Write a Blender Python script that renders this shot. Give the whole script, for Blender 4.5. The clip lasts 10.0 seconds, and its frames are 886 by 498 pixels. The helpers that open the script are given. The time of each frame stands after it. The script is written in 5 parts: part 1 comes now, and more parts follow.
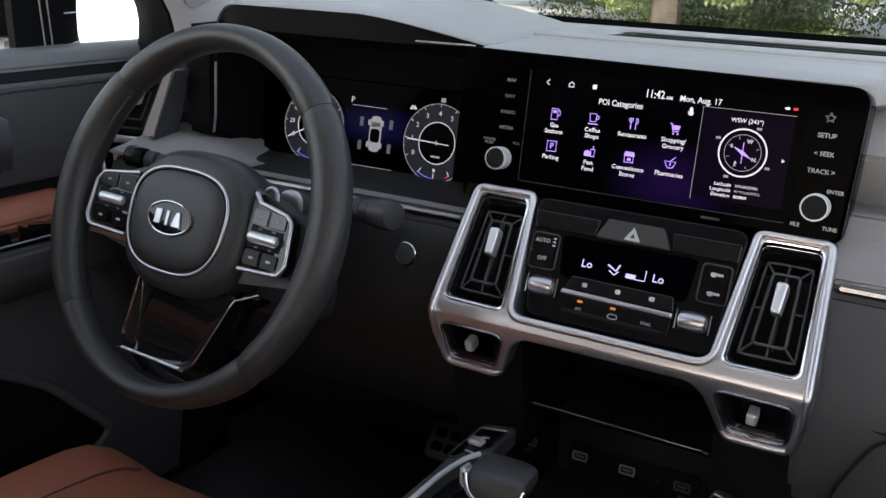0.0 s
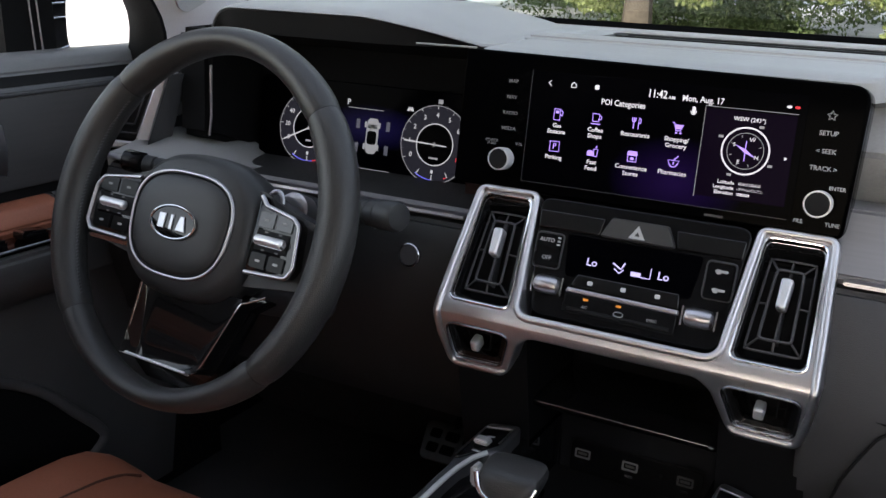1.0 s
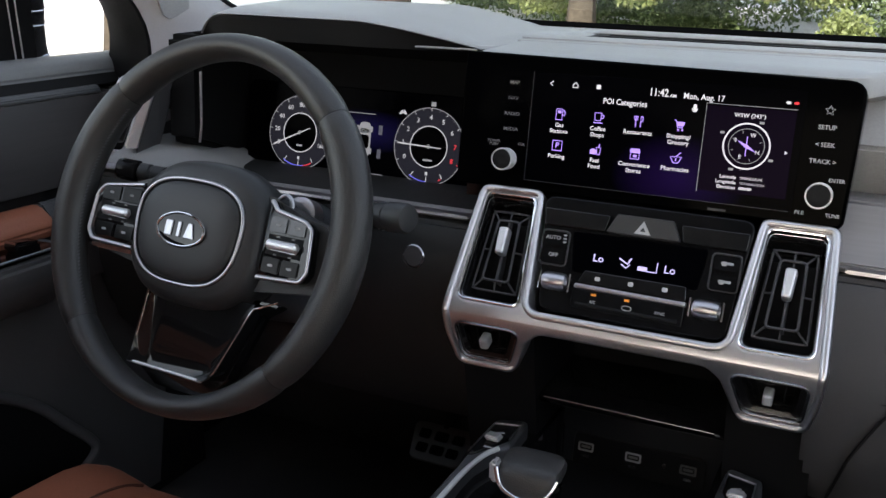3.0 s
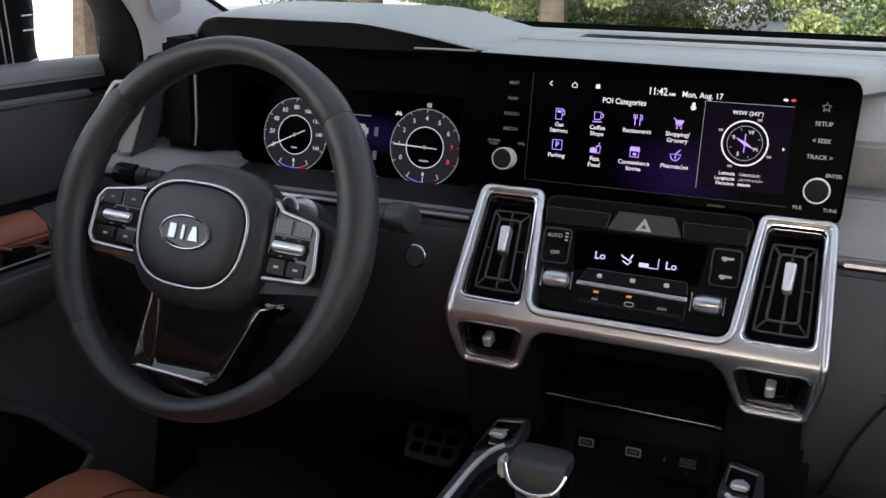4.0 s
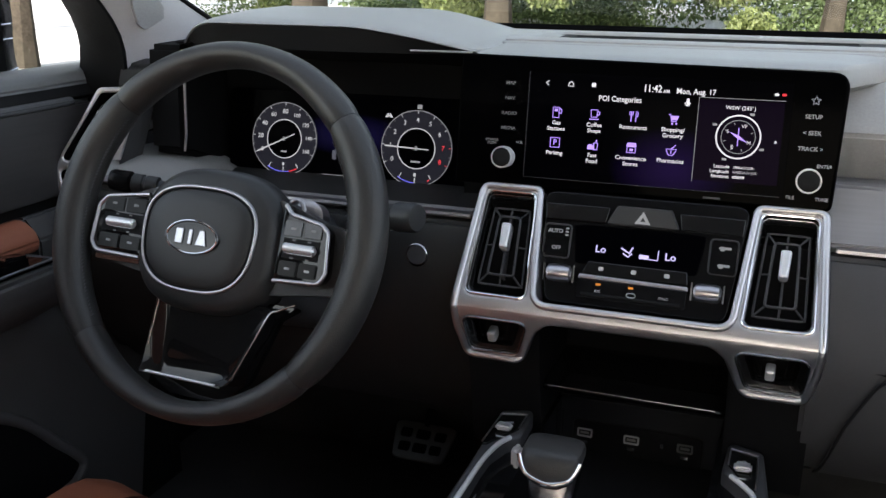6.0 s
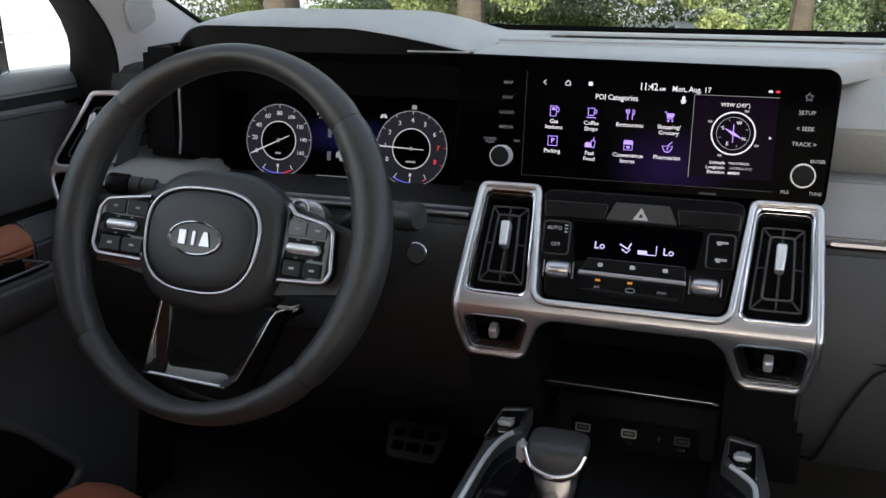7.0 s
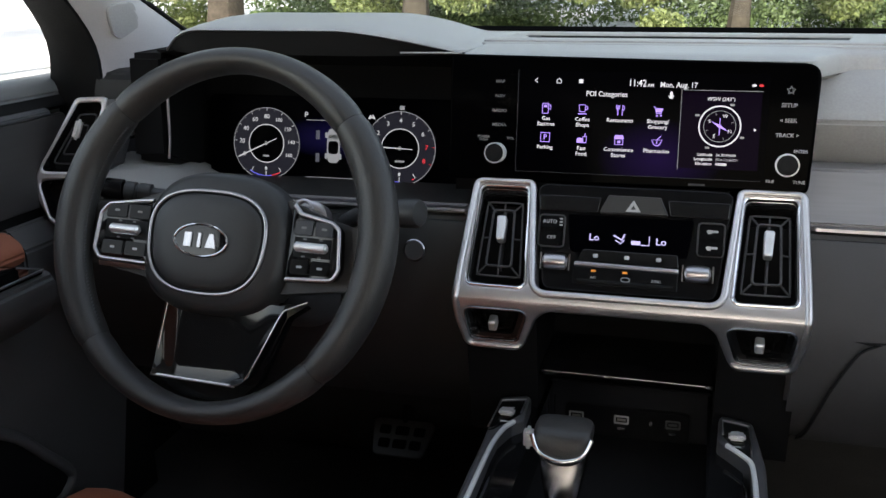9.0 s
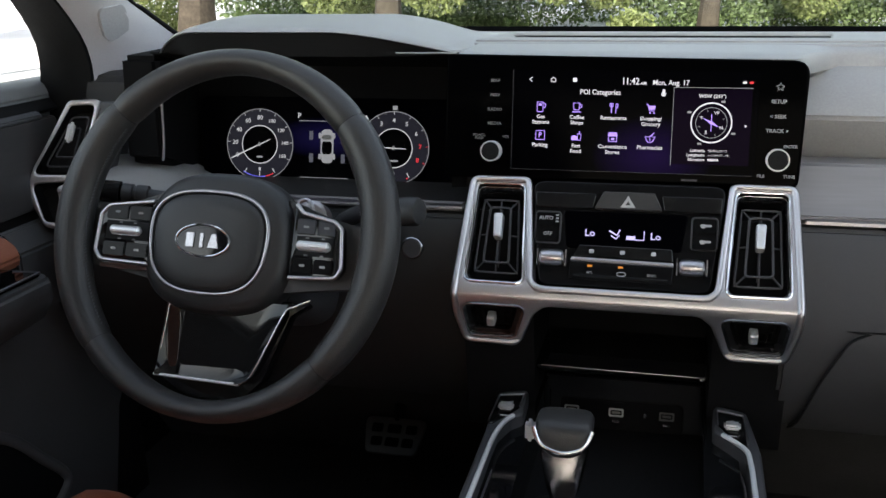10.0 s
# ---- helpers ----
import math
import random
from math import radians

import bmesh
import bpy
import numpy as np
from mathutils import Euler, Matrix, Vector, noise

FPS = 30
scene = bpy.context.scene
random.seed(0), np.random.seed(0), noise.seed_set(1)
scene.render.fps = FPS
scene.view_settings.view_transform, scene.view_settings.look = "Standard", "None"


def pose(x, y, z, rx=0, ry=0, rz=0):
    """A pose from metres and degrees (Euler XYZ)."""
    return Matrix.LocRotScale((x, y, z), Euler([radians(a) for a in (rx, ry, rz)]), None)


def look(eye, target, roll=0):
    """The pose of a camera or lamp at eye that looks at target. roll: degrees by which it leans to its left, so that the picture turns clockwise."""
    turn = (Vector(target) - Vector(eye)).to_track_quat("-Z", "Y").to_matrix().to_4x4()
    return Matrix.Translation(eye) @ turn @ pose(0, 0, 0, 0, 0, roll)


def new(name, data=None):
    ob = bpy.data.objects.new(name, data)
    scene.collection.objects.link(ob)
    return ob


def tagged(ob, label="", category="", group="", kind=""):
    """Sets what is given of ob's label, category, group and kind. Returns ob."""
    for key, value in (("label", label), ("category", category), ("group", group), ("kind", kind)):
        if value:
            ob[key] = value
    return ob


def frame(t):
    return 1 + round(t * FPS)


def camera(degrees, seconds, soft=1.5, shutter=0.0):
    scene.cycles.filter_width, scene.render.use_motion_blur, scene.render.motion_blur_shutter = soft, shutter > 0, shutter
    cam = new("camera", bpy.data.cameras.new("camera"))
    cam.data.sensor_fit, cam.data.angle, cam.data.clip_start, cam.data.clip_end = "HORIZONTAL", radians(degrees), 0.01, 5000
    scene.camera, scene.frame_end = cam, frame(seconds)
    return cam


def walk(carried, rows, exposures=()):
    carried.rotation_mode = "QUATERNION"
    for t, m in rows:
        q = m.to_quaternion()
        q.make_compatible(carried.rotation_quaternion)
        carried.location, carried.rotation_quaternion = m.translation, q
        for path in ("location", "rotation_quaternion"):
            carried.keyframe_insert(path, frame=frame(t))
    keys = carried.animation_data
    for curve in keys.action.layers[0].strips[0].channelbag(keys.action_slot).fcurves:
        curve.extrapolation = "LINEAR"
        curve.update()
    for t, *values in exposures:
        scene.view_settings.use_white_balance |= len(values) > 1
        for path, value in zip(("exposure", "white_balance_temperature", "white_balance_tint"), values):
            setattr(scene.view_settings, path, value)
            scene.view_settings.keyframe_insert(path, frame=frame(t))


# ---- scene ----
cam = camera(49.1, 10.0)
METRES, EYE, TILT, LEAN, TURN = 0.2934, 1.2, -17.184, -1.987, 30.81
ROWS = [
    (0.0, 0.0, 0.0, 0.0, 0.0, 0.0, -0.0),
    (0.5, -0.0495, -0.0069, 0.0028, -0.78, -0.03, 0.38),
    (1.0, -0.0997, -0.0136, -0.0029, -1.57, 0.1, 0.72),
    (1.5, -0.1479, -0.0206, -0.0006, -2.34, 0.07, 1.12),
    (2.0, -0.1985, -0.0282, -0.0027, -3.15, 0.11, 1.49),
    (2.5, -0.2471, -0.0355, -0.0043, -3.92, 0.15, 1.86),
    (4.0, -0.3973, -0.0611, -0.0093, -6.33, 0.21, 3.03),
    (4.5, -0.446, -0.0696, -0.0097, -7.11, 0.2, 3.42),
    (5.0, -0.4951, -0.0782, -0.0101, -7.91, 0.18, 3.82),
    (5.5, -0.5435, -0.087, -0.0105, -8.69, 0.16, 4.21),
    (7.0, -0.6908, -0.1124, -0.021, -11.07, 0.21, 5.33),
    (7.5, -0.7391, -0.1217, -0.0222, -11.85, 0.16, 5.72),
    (8.0, -0.7878, -0.1322, -0.0234, -12.64, 0.13, 6.1),
    (8.5, -0.8361, -0.1418, -0.0244, -13.43, 0.09, 6.48),
    (9.0, -0.8848, -0.1524, -0.0259, -14.22, 0.04, 6.87),
    (9.5, -0.9345, -0.1629, -0.0268, -15.03, -0.02, 7.24),
    (10.0, -0.9834, -0.1734, -0.0281, -15.83, -0.09, 7.61),
]
walk(cam, [(t, pose(0.267, 0, EYE, TILT, LEAN, TURN) @ pose(METRES * x, METRES * y, METRES * z, 90 + pitch, roll, yaw)) for t, x, y, z, yaw, pitch, roll in ROWS],
     exposures=[(0.0, 1.98, 6800, 13), (10.0, 1.96, 6800, 9)])

# ---- light ----
SUN_ELEV, SUN_AZ = 24.0, 181.0          # azimuth measured clockwise from straight ahead
world = bpy.data.worlds.new("sky")
scene.world = world
world.use_nodes = True
wn = world.node_tree.nodes
sky = wn.new("ShaderNodeTexSky")
sky.sky_type, sky.sun_disc = "NISHITA", False
sky.air_density, sky.dust_density, sky.ozone_density = 1.0, 1.5, 1.0
sky.sun_elevation, sky.sun_rotation = radians(SUN_ELEV), radians(SUN_AZ)
wn["Background"].inputs["Strength"].default_value = 0.15
haze = wn.new("ShaderNodeHueSaturation")          # a hazy, paler sky
haze.inputs["Saturation"].default_value = 0.6
world.node_tree.links.new(sky.outputs[0], haze.inputs["Color"])
world.node_tree.links.new(haze.outputs[0], wn["Background"].inputs[0])
sun_data = bpy.data.lights.new("sun", "SUN")
sun_data.energy, sun_data.angle, sun_data.color = 5.0, radians(0.5), (1.0, 0.975, 0.94)
sun = new("sun", sun_data)
sx, sy = math.sin(radians(SUN_AZ)), math.cos(radians(SUN_AZ))
sun.matrix_world = look((sx * 20, sy * 20, 20 * math.tan(radians(SUN_ELEV))), (0, 0, 0))


# ---- materials ----
def material(name, color, rough=0.5, metal=0.0, spread=0.12, grain=400.0, blotch=12.0, bump=0.0, bump_scale=900.0, coat=0.0,
             emit=None, strength=1.0, spec=0.5, island=0.0, wood=False):
    m = bpy.data.materials.new(name)
    m.use_nodes = True
    n, l = m.node_tree.nodes, m.node_tree.links
    b = n["Principled BSDF"]
    b.inputs["Roughness"].default_value, b.inputs["Metallic"].default_value = rough, metal
    b.inputs["Specular IOR Level"].default_value = spec
    b.inputs["Coat Weight"].default_value = coat
    b.inputs["Coat Roughness"].default_value = 0.04
    co = n.new("ShaderNodeTexCoord")
    at = co.outputs["Object"]
    if wood:
        mp = n.new("ShaderNodeMapping")
        mp.inputs["Scale"].default_value = wood
        l.new(at, mp.inputs[0])
        at = mp.outputs[0]
    fine, broad = n.new("ShaderNodeTexNoise"), n.new("ShaderNodeTexNoise")
    fine.inputs["Scale"].default_value, broad.inputs["Scale"].default_value = grain, blotch
    fine.inputs["Detail"].default_value = 3
    l.new(at, fine.inputs["Vector"])
    l.new(at, broad.inputs["Vector"])
    add = n.new("ShaderNodeMath")
    add.operation = "ADD"
    l.new(fine.outputs[0], add.inputs[0])
    l.new(broad.outputs[0], add.inputs[1])
    val = n.new("ShaderNodeMapRange")
    val.inputs["From Min"].default_value, val.inputs["From Max"].default_value = 0.6, 1.4
    val.inputs["To Min"].default_value, val.inputs["To Max"].default_value = 1 - spread, 1 + spread
    l.new(add.outputs[0], val.inputs[0])
    hsv = n.new("ShaderNodeHueSaturation")
    hsv.inputs["Color"].default_value = (*color, 1)
    out = val.outputs[0]
    if island:
        geo, mix = n.new("ShaderNodeNewGeometry"), n.new("ShaderNodeMapRange")
        mix.inputs["To Min"].default_value, mix.inputs["To Max"].default_value = 1 - island, 1 + island
        l.new(geo.outputs["Random Per Island"], mix.inputs[0])
        mul = n.new("ShaderNodeMath")
        mul.operation = "MULTIPLY"
        l.new(mix.outputs[0], mul.inputs[0])
        l.new(out, mul.inputs[1])
        out = mul.outputs[0]
    l.new(out, hsv.inputs["Value"])
    l.new(hsv.outputs[0], b.inputs["Base Color"])
    rr = n.new("ShaderNodeMapRange")
    rr.inputs["From Min"].default_value, rr.inputs["From Max"].default_value = 0.6, 1.4
    rr.inputs["To Min"].default_value, rr.inputs["To Max"].default_value = rough * 0.88, min(1, rough * 1.12)
    l.new(add.outputs[0], rr.inputs[0])
    l.new(rr.outputs[0], b.inputs["Roughness"])
    if bump:
        vo, bp = n.new("ShaderNodeTexVoronoi"), n.new("ShaderNodeBump")
        vo.inputs["Scale"].default_value = bump_scale
        bp.inputs["Strength"].default_value, bp.inputs["Distance"].default_value = bump, 0.0006
        l.new(at, vo.inputs["Vector"])
        l.new(vo.outputs["Distance"], bp.inputs["Height"])
        l.new(bp.outputs[0], b.inputs["Normal"])
    if emit:
        b.inputs["Emission Color"].default_value = (*emit, 1)
        b.inputs["Emission Strength"].default_value = strength
    return m


def glass_material(name, tint):
    m = bpy.data.materials.new(name)
    m.use_nodes = True
    n, l = m.node_tree.nodes, m.node_tree.links
    n.remove(n["Principled BSDF"])
    clear, gloss, mix, lw = (n.new(k) for k in ("ShaderNodeBsdfTransparent", "ShaderNodeBsdfGlossy", "ShaderNodeMixShader", "ShaderNodeFresnel"))
    clear.inputs[0].default_value = (*tint, 1)
    gloss.inputs["Roughness"].default_value = 0.02
    lw.inputs[0].default_value = 1.15
    l.new(lw.outputs[0], mix.inputs[0])
    l.new(clear.outputs[0], mix.inputs[1])
    l.new(gloss.outputs[0], mix.inputs[2])
    l.new(mix.outputs[0], n["Material Output"].inputs[0])
    return m


PAD = material("grained_soft_pad", (0.335, 0.333, 0.328), 0.47, bump=0.25, bump_scale=1100)
SOFT = material("grained_dark_plastic", (0.046, 0.046, 0.049), 0.5, bump=0.25, bump_scale=1100)
# Grey sill plastic made paler; the sun on the door sill is in its colour
SUNLIT_SILL = material("grained_sunlit_sill", (0.20, 0.203, 0.206), 0.45, bump=0.25, bump_scale=1100)
SILL = material("grained_grey_sill", (0.10, 0.103, 0.108), 0.45, bump=0.25, bump_scale=1100)
# Dash plastic darkened for the driver's side, with its shade in the base colour
KNEE = material("shaded_knee_plastic", (0.014, 0.014, 0.0145), 0.62, bump=0.2, bump_scale=1200)
# Dark plastic lightened for the door, making up for light that doesn't reach it
LIFTED_SOFT = material("grained_lightened_plastic", (0.088, 0.087, 0.088), 0.55, bump=0.25, bump_scale=1100)
WALL_DARK = material("dark_blue_grey_lining", (0.0085, 0.0092, 0.0115), 0.6, bump=0.1, spec=0.12)
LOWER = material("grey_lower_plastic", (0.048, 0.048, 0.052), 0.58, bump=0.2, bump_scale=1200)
LEATHER = material("black_leather", (0.033, 0.0318, 0.031), 0.40, bump=0.3, bump_scale=800)
HUB = material("satin_black_plastic", (0.028, 0.0285, 0.029), 0.46, bump=0.1, bump_scale=1500)
BROWN = material("tan_brown_leather", (0.44, 0.155, 0.09), 0.42, spread=0.1, bump=0.35, bump_scale=700)
BROWN_SEAM = material("tan_stitching", (0.34, 0.16, 0.10), 0.6)
GLOSS = material("piano_black", (0.007, 0.007, 0.0075), 0.05, spread=0.05, spec=0.4)
KEY_BLACK = material("satin_black_keys", (0.006, 0.006, 0.0065), 0.14, spread=0.03, spec=0.12, grain=12)
BLACK = material("matt_black", (0.009, 0.009, 0.0095), 0.7, spec=0.2)
# Black lining taken darker still, so recesses hold their shade in the colour
PIT = material("shaded_black_lining", (0.0055, 0.0055, 0.006), 0.85, spec=0.1)
VOID = material("dull_black_seal", (0.004, 0.004, 0.004), 0.9, spec=0.0)
SILVER = material("satin_silver", (0.5, 0.49, 0.515), 0.32, 1.0, spread=0.03, grain=1500)
BEZEL_SILVER = material("brushed_bezel_silver", (0.66, 0.645, 0.66), 0.36, 1.0, spread=0.02, grain=90)
SLIDER = material("bright_satin_metal", (0.78, 0.78, 0.79), 0.38, 0.7, spread=0.04)
# Metal with a near-white base, the bright reflection being put into its colour
SHEEN_WHITE = material("white_sheen_metal", (0.8, 0.8, 0.8), 0.35, 0.25, spread=0.03)
CHROME = material("chrome", (0.82, 0.82, 0.84), 0.1, 1.0, spread=0.03)
DIM_CHROME = material("dark_chrome", (0.35, 0.35, 0.37), 0.18, 1.0, spread=0.04)
ARM = material("dark_satin_metal_paint", (0.13, 0.13, 0.137), 0.36, 0.6, spread=0.05)
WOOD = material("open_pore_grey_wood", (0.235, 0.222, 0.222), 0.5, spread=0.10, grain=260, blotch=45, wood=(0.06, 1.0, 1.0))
# The same grey wood for the door, darkened to carry the shade there
SHADED_WOOD = material("open_pore_grey_shaded_wood", (0.046, 0.042, 0.041), 0.5, spread=0.18, grain=260, blotch=45, wood=(1.0, 0.06, 1.0))
TRIM = material("pale_grey_trim", (0.54, 0.53, 0.55), 0.75, spread=0.06, bump=0.1)
CLOTH = material("pale_headliner_cloth", (0.40, 0.40, 0.40), 0.9, spread=0.08, bump=0.3, bump_scale=600)
CARPET = material("black_carpet", (0.055, 0.054, 0.054), 0.95, spread=0.35, bump=0.5, bump_scale=500)
RUBBER = material("black_rubber", (0.008, 0.008, 0.0085), 0.75, spec=0.12)
PAINT = material("dark_car_paint", (0.012, 0.012, 0.014), 0.15, coat=0.6)
STEEL = material("brushed_steel", (0.25, 0.245, 0.235), 0.45, 1.0, spread=0.1)
DISPLAY = material("dark_display", (0.0010, 0.0010, 0.0016), 0.12, spread=0.05, spec=0.006)
SCREEN_GLASS = material("coated_screen_glass", (0.0010, 0.0010, 0.0012), 0.08, spread=0.05, spec=0.006)
LIT = material("white_lit_marks", (0.06, 0.06, 0.06), 0.5, emit=(0.9, 0.9, 1.0), strength=0.25)
LIT_DIAL = material("white_lit_dial_marks", (0.06, 0.06, 0.06), 0.5, emit=(0.9, 0.92, 1.0), strength=0.15)
LIT_DIM = material("grey_lit_marks", (0.06, 0.06, 0.06), 0.5, emit=(0.6, 0.62, 0.68), strength=0.11)
LIT_FAINT = material("faint_lit_marks", (0.03, 0.03, 0.04), 0.5, emit=(0.5, 0.52, 0.68), strength=0.035)
LIT_PRINT = material("pale_printed_marks", (0.5, 0.5, 0.5), 0.5)
DIM_PRINT = material("grey_printed_marks", (0.2, 0.2, 0.2), 0.5)
LIT_VIOLET = material("violet_lit_marks", (0.05, 0.04, 0.08), 0.5, emit=(0.44, 0.28, 1.0), strength=0.36)
LIT_CLIMATE = material("lilac_lit_marks", (0.05, 0.05, 0.06), 0.5, emit=(0.6, 0.55, 1.0), strength=0.32)
LIT_BLUE = material("blue_lit_marks", (0.1, 0.1, 0.4), 0.5, emit=(0.12, 0.12, 0.75), strength=0.3)
LIT_RED = material("red_lit_marks", (0.06, 0.01, 0.01), 0.5, emit=(0.8, 0.03, 0.05), strength=0.25)
LIT_AMBER = material("amber_lit_marks", (0.5, 0.2, 0.02), 0.5, emit=(1.0, 0.3, 0.04), strength=0.12)
DIAL = material("dark_dial_face", (0.008, 0.008, 0.01), 0.3, spec=0.05, emit=(0.05, 0.05, 0.075), strength=0.07)
# Black keys coloured blue-grey to imitate the light on the right upper pair
SHEEN_KEY = material("glossy_black_keys_with_sheen", (0.045, 0.048, 0.055), 0.16, spread=0.05)
def glowing(name, color, strength, at, size):
    """A dark display whose lit picture fades from a centre."""
    m = material(name, (0.001, 0.001, 0.0016), 0.12, spec=0.006, spread=0.05, emit=color)
    n, l = m.node_tree.nodes, m.node_tree.links
    co, mp, gr, mul = (n.new(k) for k in ("ShaderNodeTexCoord", "ShaderNodeMapping", "ShaderNodeTexGradient", "ShaderNodeMath"))
    gr.gradient_type, mul.operation = "SPHERICAL", "MULTIPLY"
    mp.inputs["Scale"].default_value = [1 / k for k in size]
    mp.inputs["Location"].default_value = [-a / k for a, k in zip(at, size)]
    mul.inputs[1].default_value = strength
    l.new(co.outputs["Object"], mp.inputs[0])
    l.new(mp.outputs[0], gr.inputs[0])
    l.new(gr.outputs["Fac"], mul.inputs[0])
    l.new(mul.outputs[0], n["Principled BSDF"].inputs["Emission Strength"])
    return m


SCREEN_GLOW = glowing("violet_lit_display", (0.20, 0.07, 0.75), 0.013, (0.022, 0.815, 1.012), (0.062, 0.2, 0.040))
CLUSTER_GLOW = glowing("blue_lit_cluster", (0.10, 0.08, 0.55), 0.018, (-0.378, 0.936, 0.998), (0.075, 0.2, 0.026))


def leafy(m, color):
    """Lets daylight through a leaf."""
    n, l = m.node_tree.nodes, m.node_tree.links
    thin, mix = n.new("ShaderNodeBsdfTranslucent"), n.new("ShaderNodeMixShader")
    thin.inputs[0].default_value = (*color, 1)
    mix.inputs[0].default_value = 0.45
    l.new(n["Principled BSDF"].outputs[0], mix.inputs[1])
    l.new(thin.outputs[0], mix.inputs[2])
    l.new(mix.outputs[0], n["Material Output"].inputs[0])


GLASS = glass_material("clear_glass", (0.93, 0.96, 0.94))
TINTED = glass_material("dark_privacy_glass", (0.36, 0.37, 0.38))
BARK = material("grey_brown_bark", (0.032, 0.027, 0.021), 0.9, spec=0.05, spread=0.45, grain=30, blotch=5)
LEAF = material("green_leaves", (0.078, 0.108, 0.042), 0.6, spread=0.25, grain=3, blotch=0.8, island=0.35)
LEAF_YOUNG = material("yellow_green_leaves", (0.120, 0.142, 0.050), 0.6, spread=0.25, grain=3, blotch=0.8, island=0.35)
leafy(LEAF, (0.075, 0.12, 0.03))
leafy(LEAF_YOUNG, (0.15, 0.19, 0.05))
GROUND = material("pale_dry_gravel", (0.565, 0.555, 0.545), 0.95, spread=0.25, grain=40, blotch=0.7)


# ---- helpers for building ----
INV = {}


def thing(name, at, label, category, group=""):
    ob = tagged(new(name), label, category, group)
    ob.empty_display_size = 0.02
    ob.location = at
    INV[ob.name] = Matrix.Translation(-Vector(at))
    return ob


def as_mesh(name, src):
    if isinstance(src, bpy.types.Mesh):
        return src
    me = bpy.data.meshes.new(name)
    src.to_mesh(me)
    src.free()
    return me


def part(name, src, mat, parent=None, label="", flat=False):
    me = as_mesh(name, src)
    if not me.materials:
        me.materials.append(mat)
    if not flat:
        me.polygons.foreach_set("use_smooth", [True] * len(me.polygons))
        me.set_sharp_from_angle(angle=radians(38))
    ob = new(name, me)
    if parent:
        ob.parent = parent
        if parent.name in INV:
            ob.matrix_parent_inverse = INV[parent.name]
    return tagged(ob, label)


def plane(y, z, lean, x=0.0):
    """A frame on a surface that faces the cabin and leans back by lean degrees: u to the right, v up, n towards the cabin."""
    return pose(x, y, z, 90 - lean)


def rpoly(pts, r, n=5):
    """A polygon with rounded corners; r: one radius or one for each corner."""
    out, k = [], len(pts)
    rs = r if isinstance(r, (list, tuple)) else [r] * k
    for i in range(k):
        p, a, b = (Vector(pts[j % k]) for j in (i, i - 1, i + 1))
        da, db = (a - p), (b - p)
        la, lb = da.length, db.length
        da, db = da / la, db / lb
        half = math.acos(max(-1, min(1, da.dot(db)))) / 2
        t = min(rs[i] / max(math.tan(half), 1e-3), la * 0.49, lb * 0.49)
        if rs[i] <= 0:
            out.append(p)
            continue
        q0, q1 = p + da * t, p + db * t
        for j in range(n + 1):
            f = j / n
            out.append((1 - f) ** 2 * q0 + 2 * f * (1 - f) * p + f * f * q1)
    return [(v.x, v.y) for v in out]


def mirror(pts):
    return [(-x, y) for x, y in reversed(pts)]


def curve_mesh(cu):
    ob = bpy.data.objects.new("temp", cu)
    scene.collection.objects.link(ob)
    me = bpy.data.meshes.new_from_object(ob.evaluated_get(bpy.context.evaluated_depsgraph_get()))
    bpy.data.objects.remove(ob)
    bpy.data.curves.remove(cu)
    return me


def plate(loops, thick, bevel, m, res=2, lift=0.0):
    """A flat plate with holes, its face at n = lift, its edges rounded by bevel."""
    cu = bpy.data.curves.new("plate", "CURVE")
    cu.dimensions, cu.fill_mode = "2D", "BOTH"
    cu.extrude, cu.bevel_depth, cu.offset, cu.bevel_resolution = max(thick / 2 - bevel, 0.0001), bevel, -bevel, res
    for pts in loops:
        sp = cu.splines.new("POLY")
        sp.points.add(len(pts) - 1)
        for p, q in zip(sp.points, pts):
            p.co = (q[0], q[1], 0, 1)
        sp.use_cyclic_u = True
    me = curve_mesh(cu)
    me.transform(m @ Matrix.Translation((0, 0, lift - thick / 2)))
    return me


def tube(pts, r, m=Matrix.Identity(4), closed=False, res=3, smooth=0):
    """A round bar along points; smooth: how many points to put between two."""
    pts = [Vector(p) for p in pts]
    if smooth:
        k, out = len(pts), []
        for i in range(k if closed else k - 1):
            p = [pts[j % k] if closed else pts[max(0, min(k - 1, j))] for j in (i - 1, i, i + 1, i + 2)]
            for s in range(smooth):
                f = s / smooth
                out.append(0.5 * (2 * p[1] + (p[2] - p[0]) * f + (2 * p[0] - 5 * p[1] + 4 * p[2] - p[3]) * f * f + (3 * p[1] - p[0] - 3 * p[2] + p[3]) * f ** 3))
        pts = out if closed else out + [pts[-1]]
    cu = bpy.data.curves.new("bar", "CURVE")
    cu.dimensions, cu.bevel_depth, cu.bevel_resolution, cu.use_fill_caps = "3D", r, res, True
    sp = cu.splines.new("POLY")
    sp.points.add(len(pts) - 1)
    for p, q in zip(sp.points, pts):
        p.co = (*q, 1)
    sp.use_cyclic_u = closed
    me = curve_mesh(cu)
    me.transform(m)
    return me


def ring2d(pts, r, m, lift=0.0, res=3):
    return tube([(x, y, lift) for x, y in pts], r, m, True, res)


def circle(r, n=32, x=0.0, y=0.0, ry=None):
    return [(x + r * math.cos(2 * math.pi * i / n), y + (ry or r) * math.sin(2 * math.pi * i / n)) for i in range(n)]


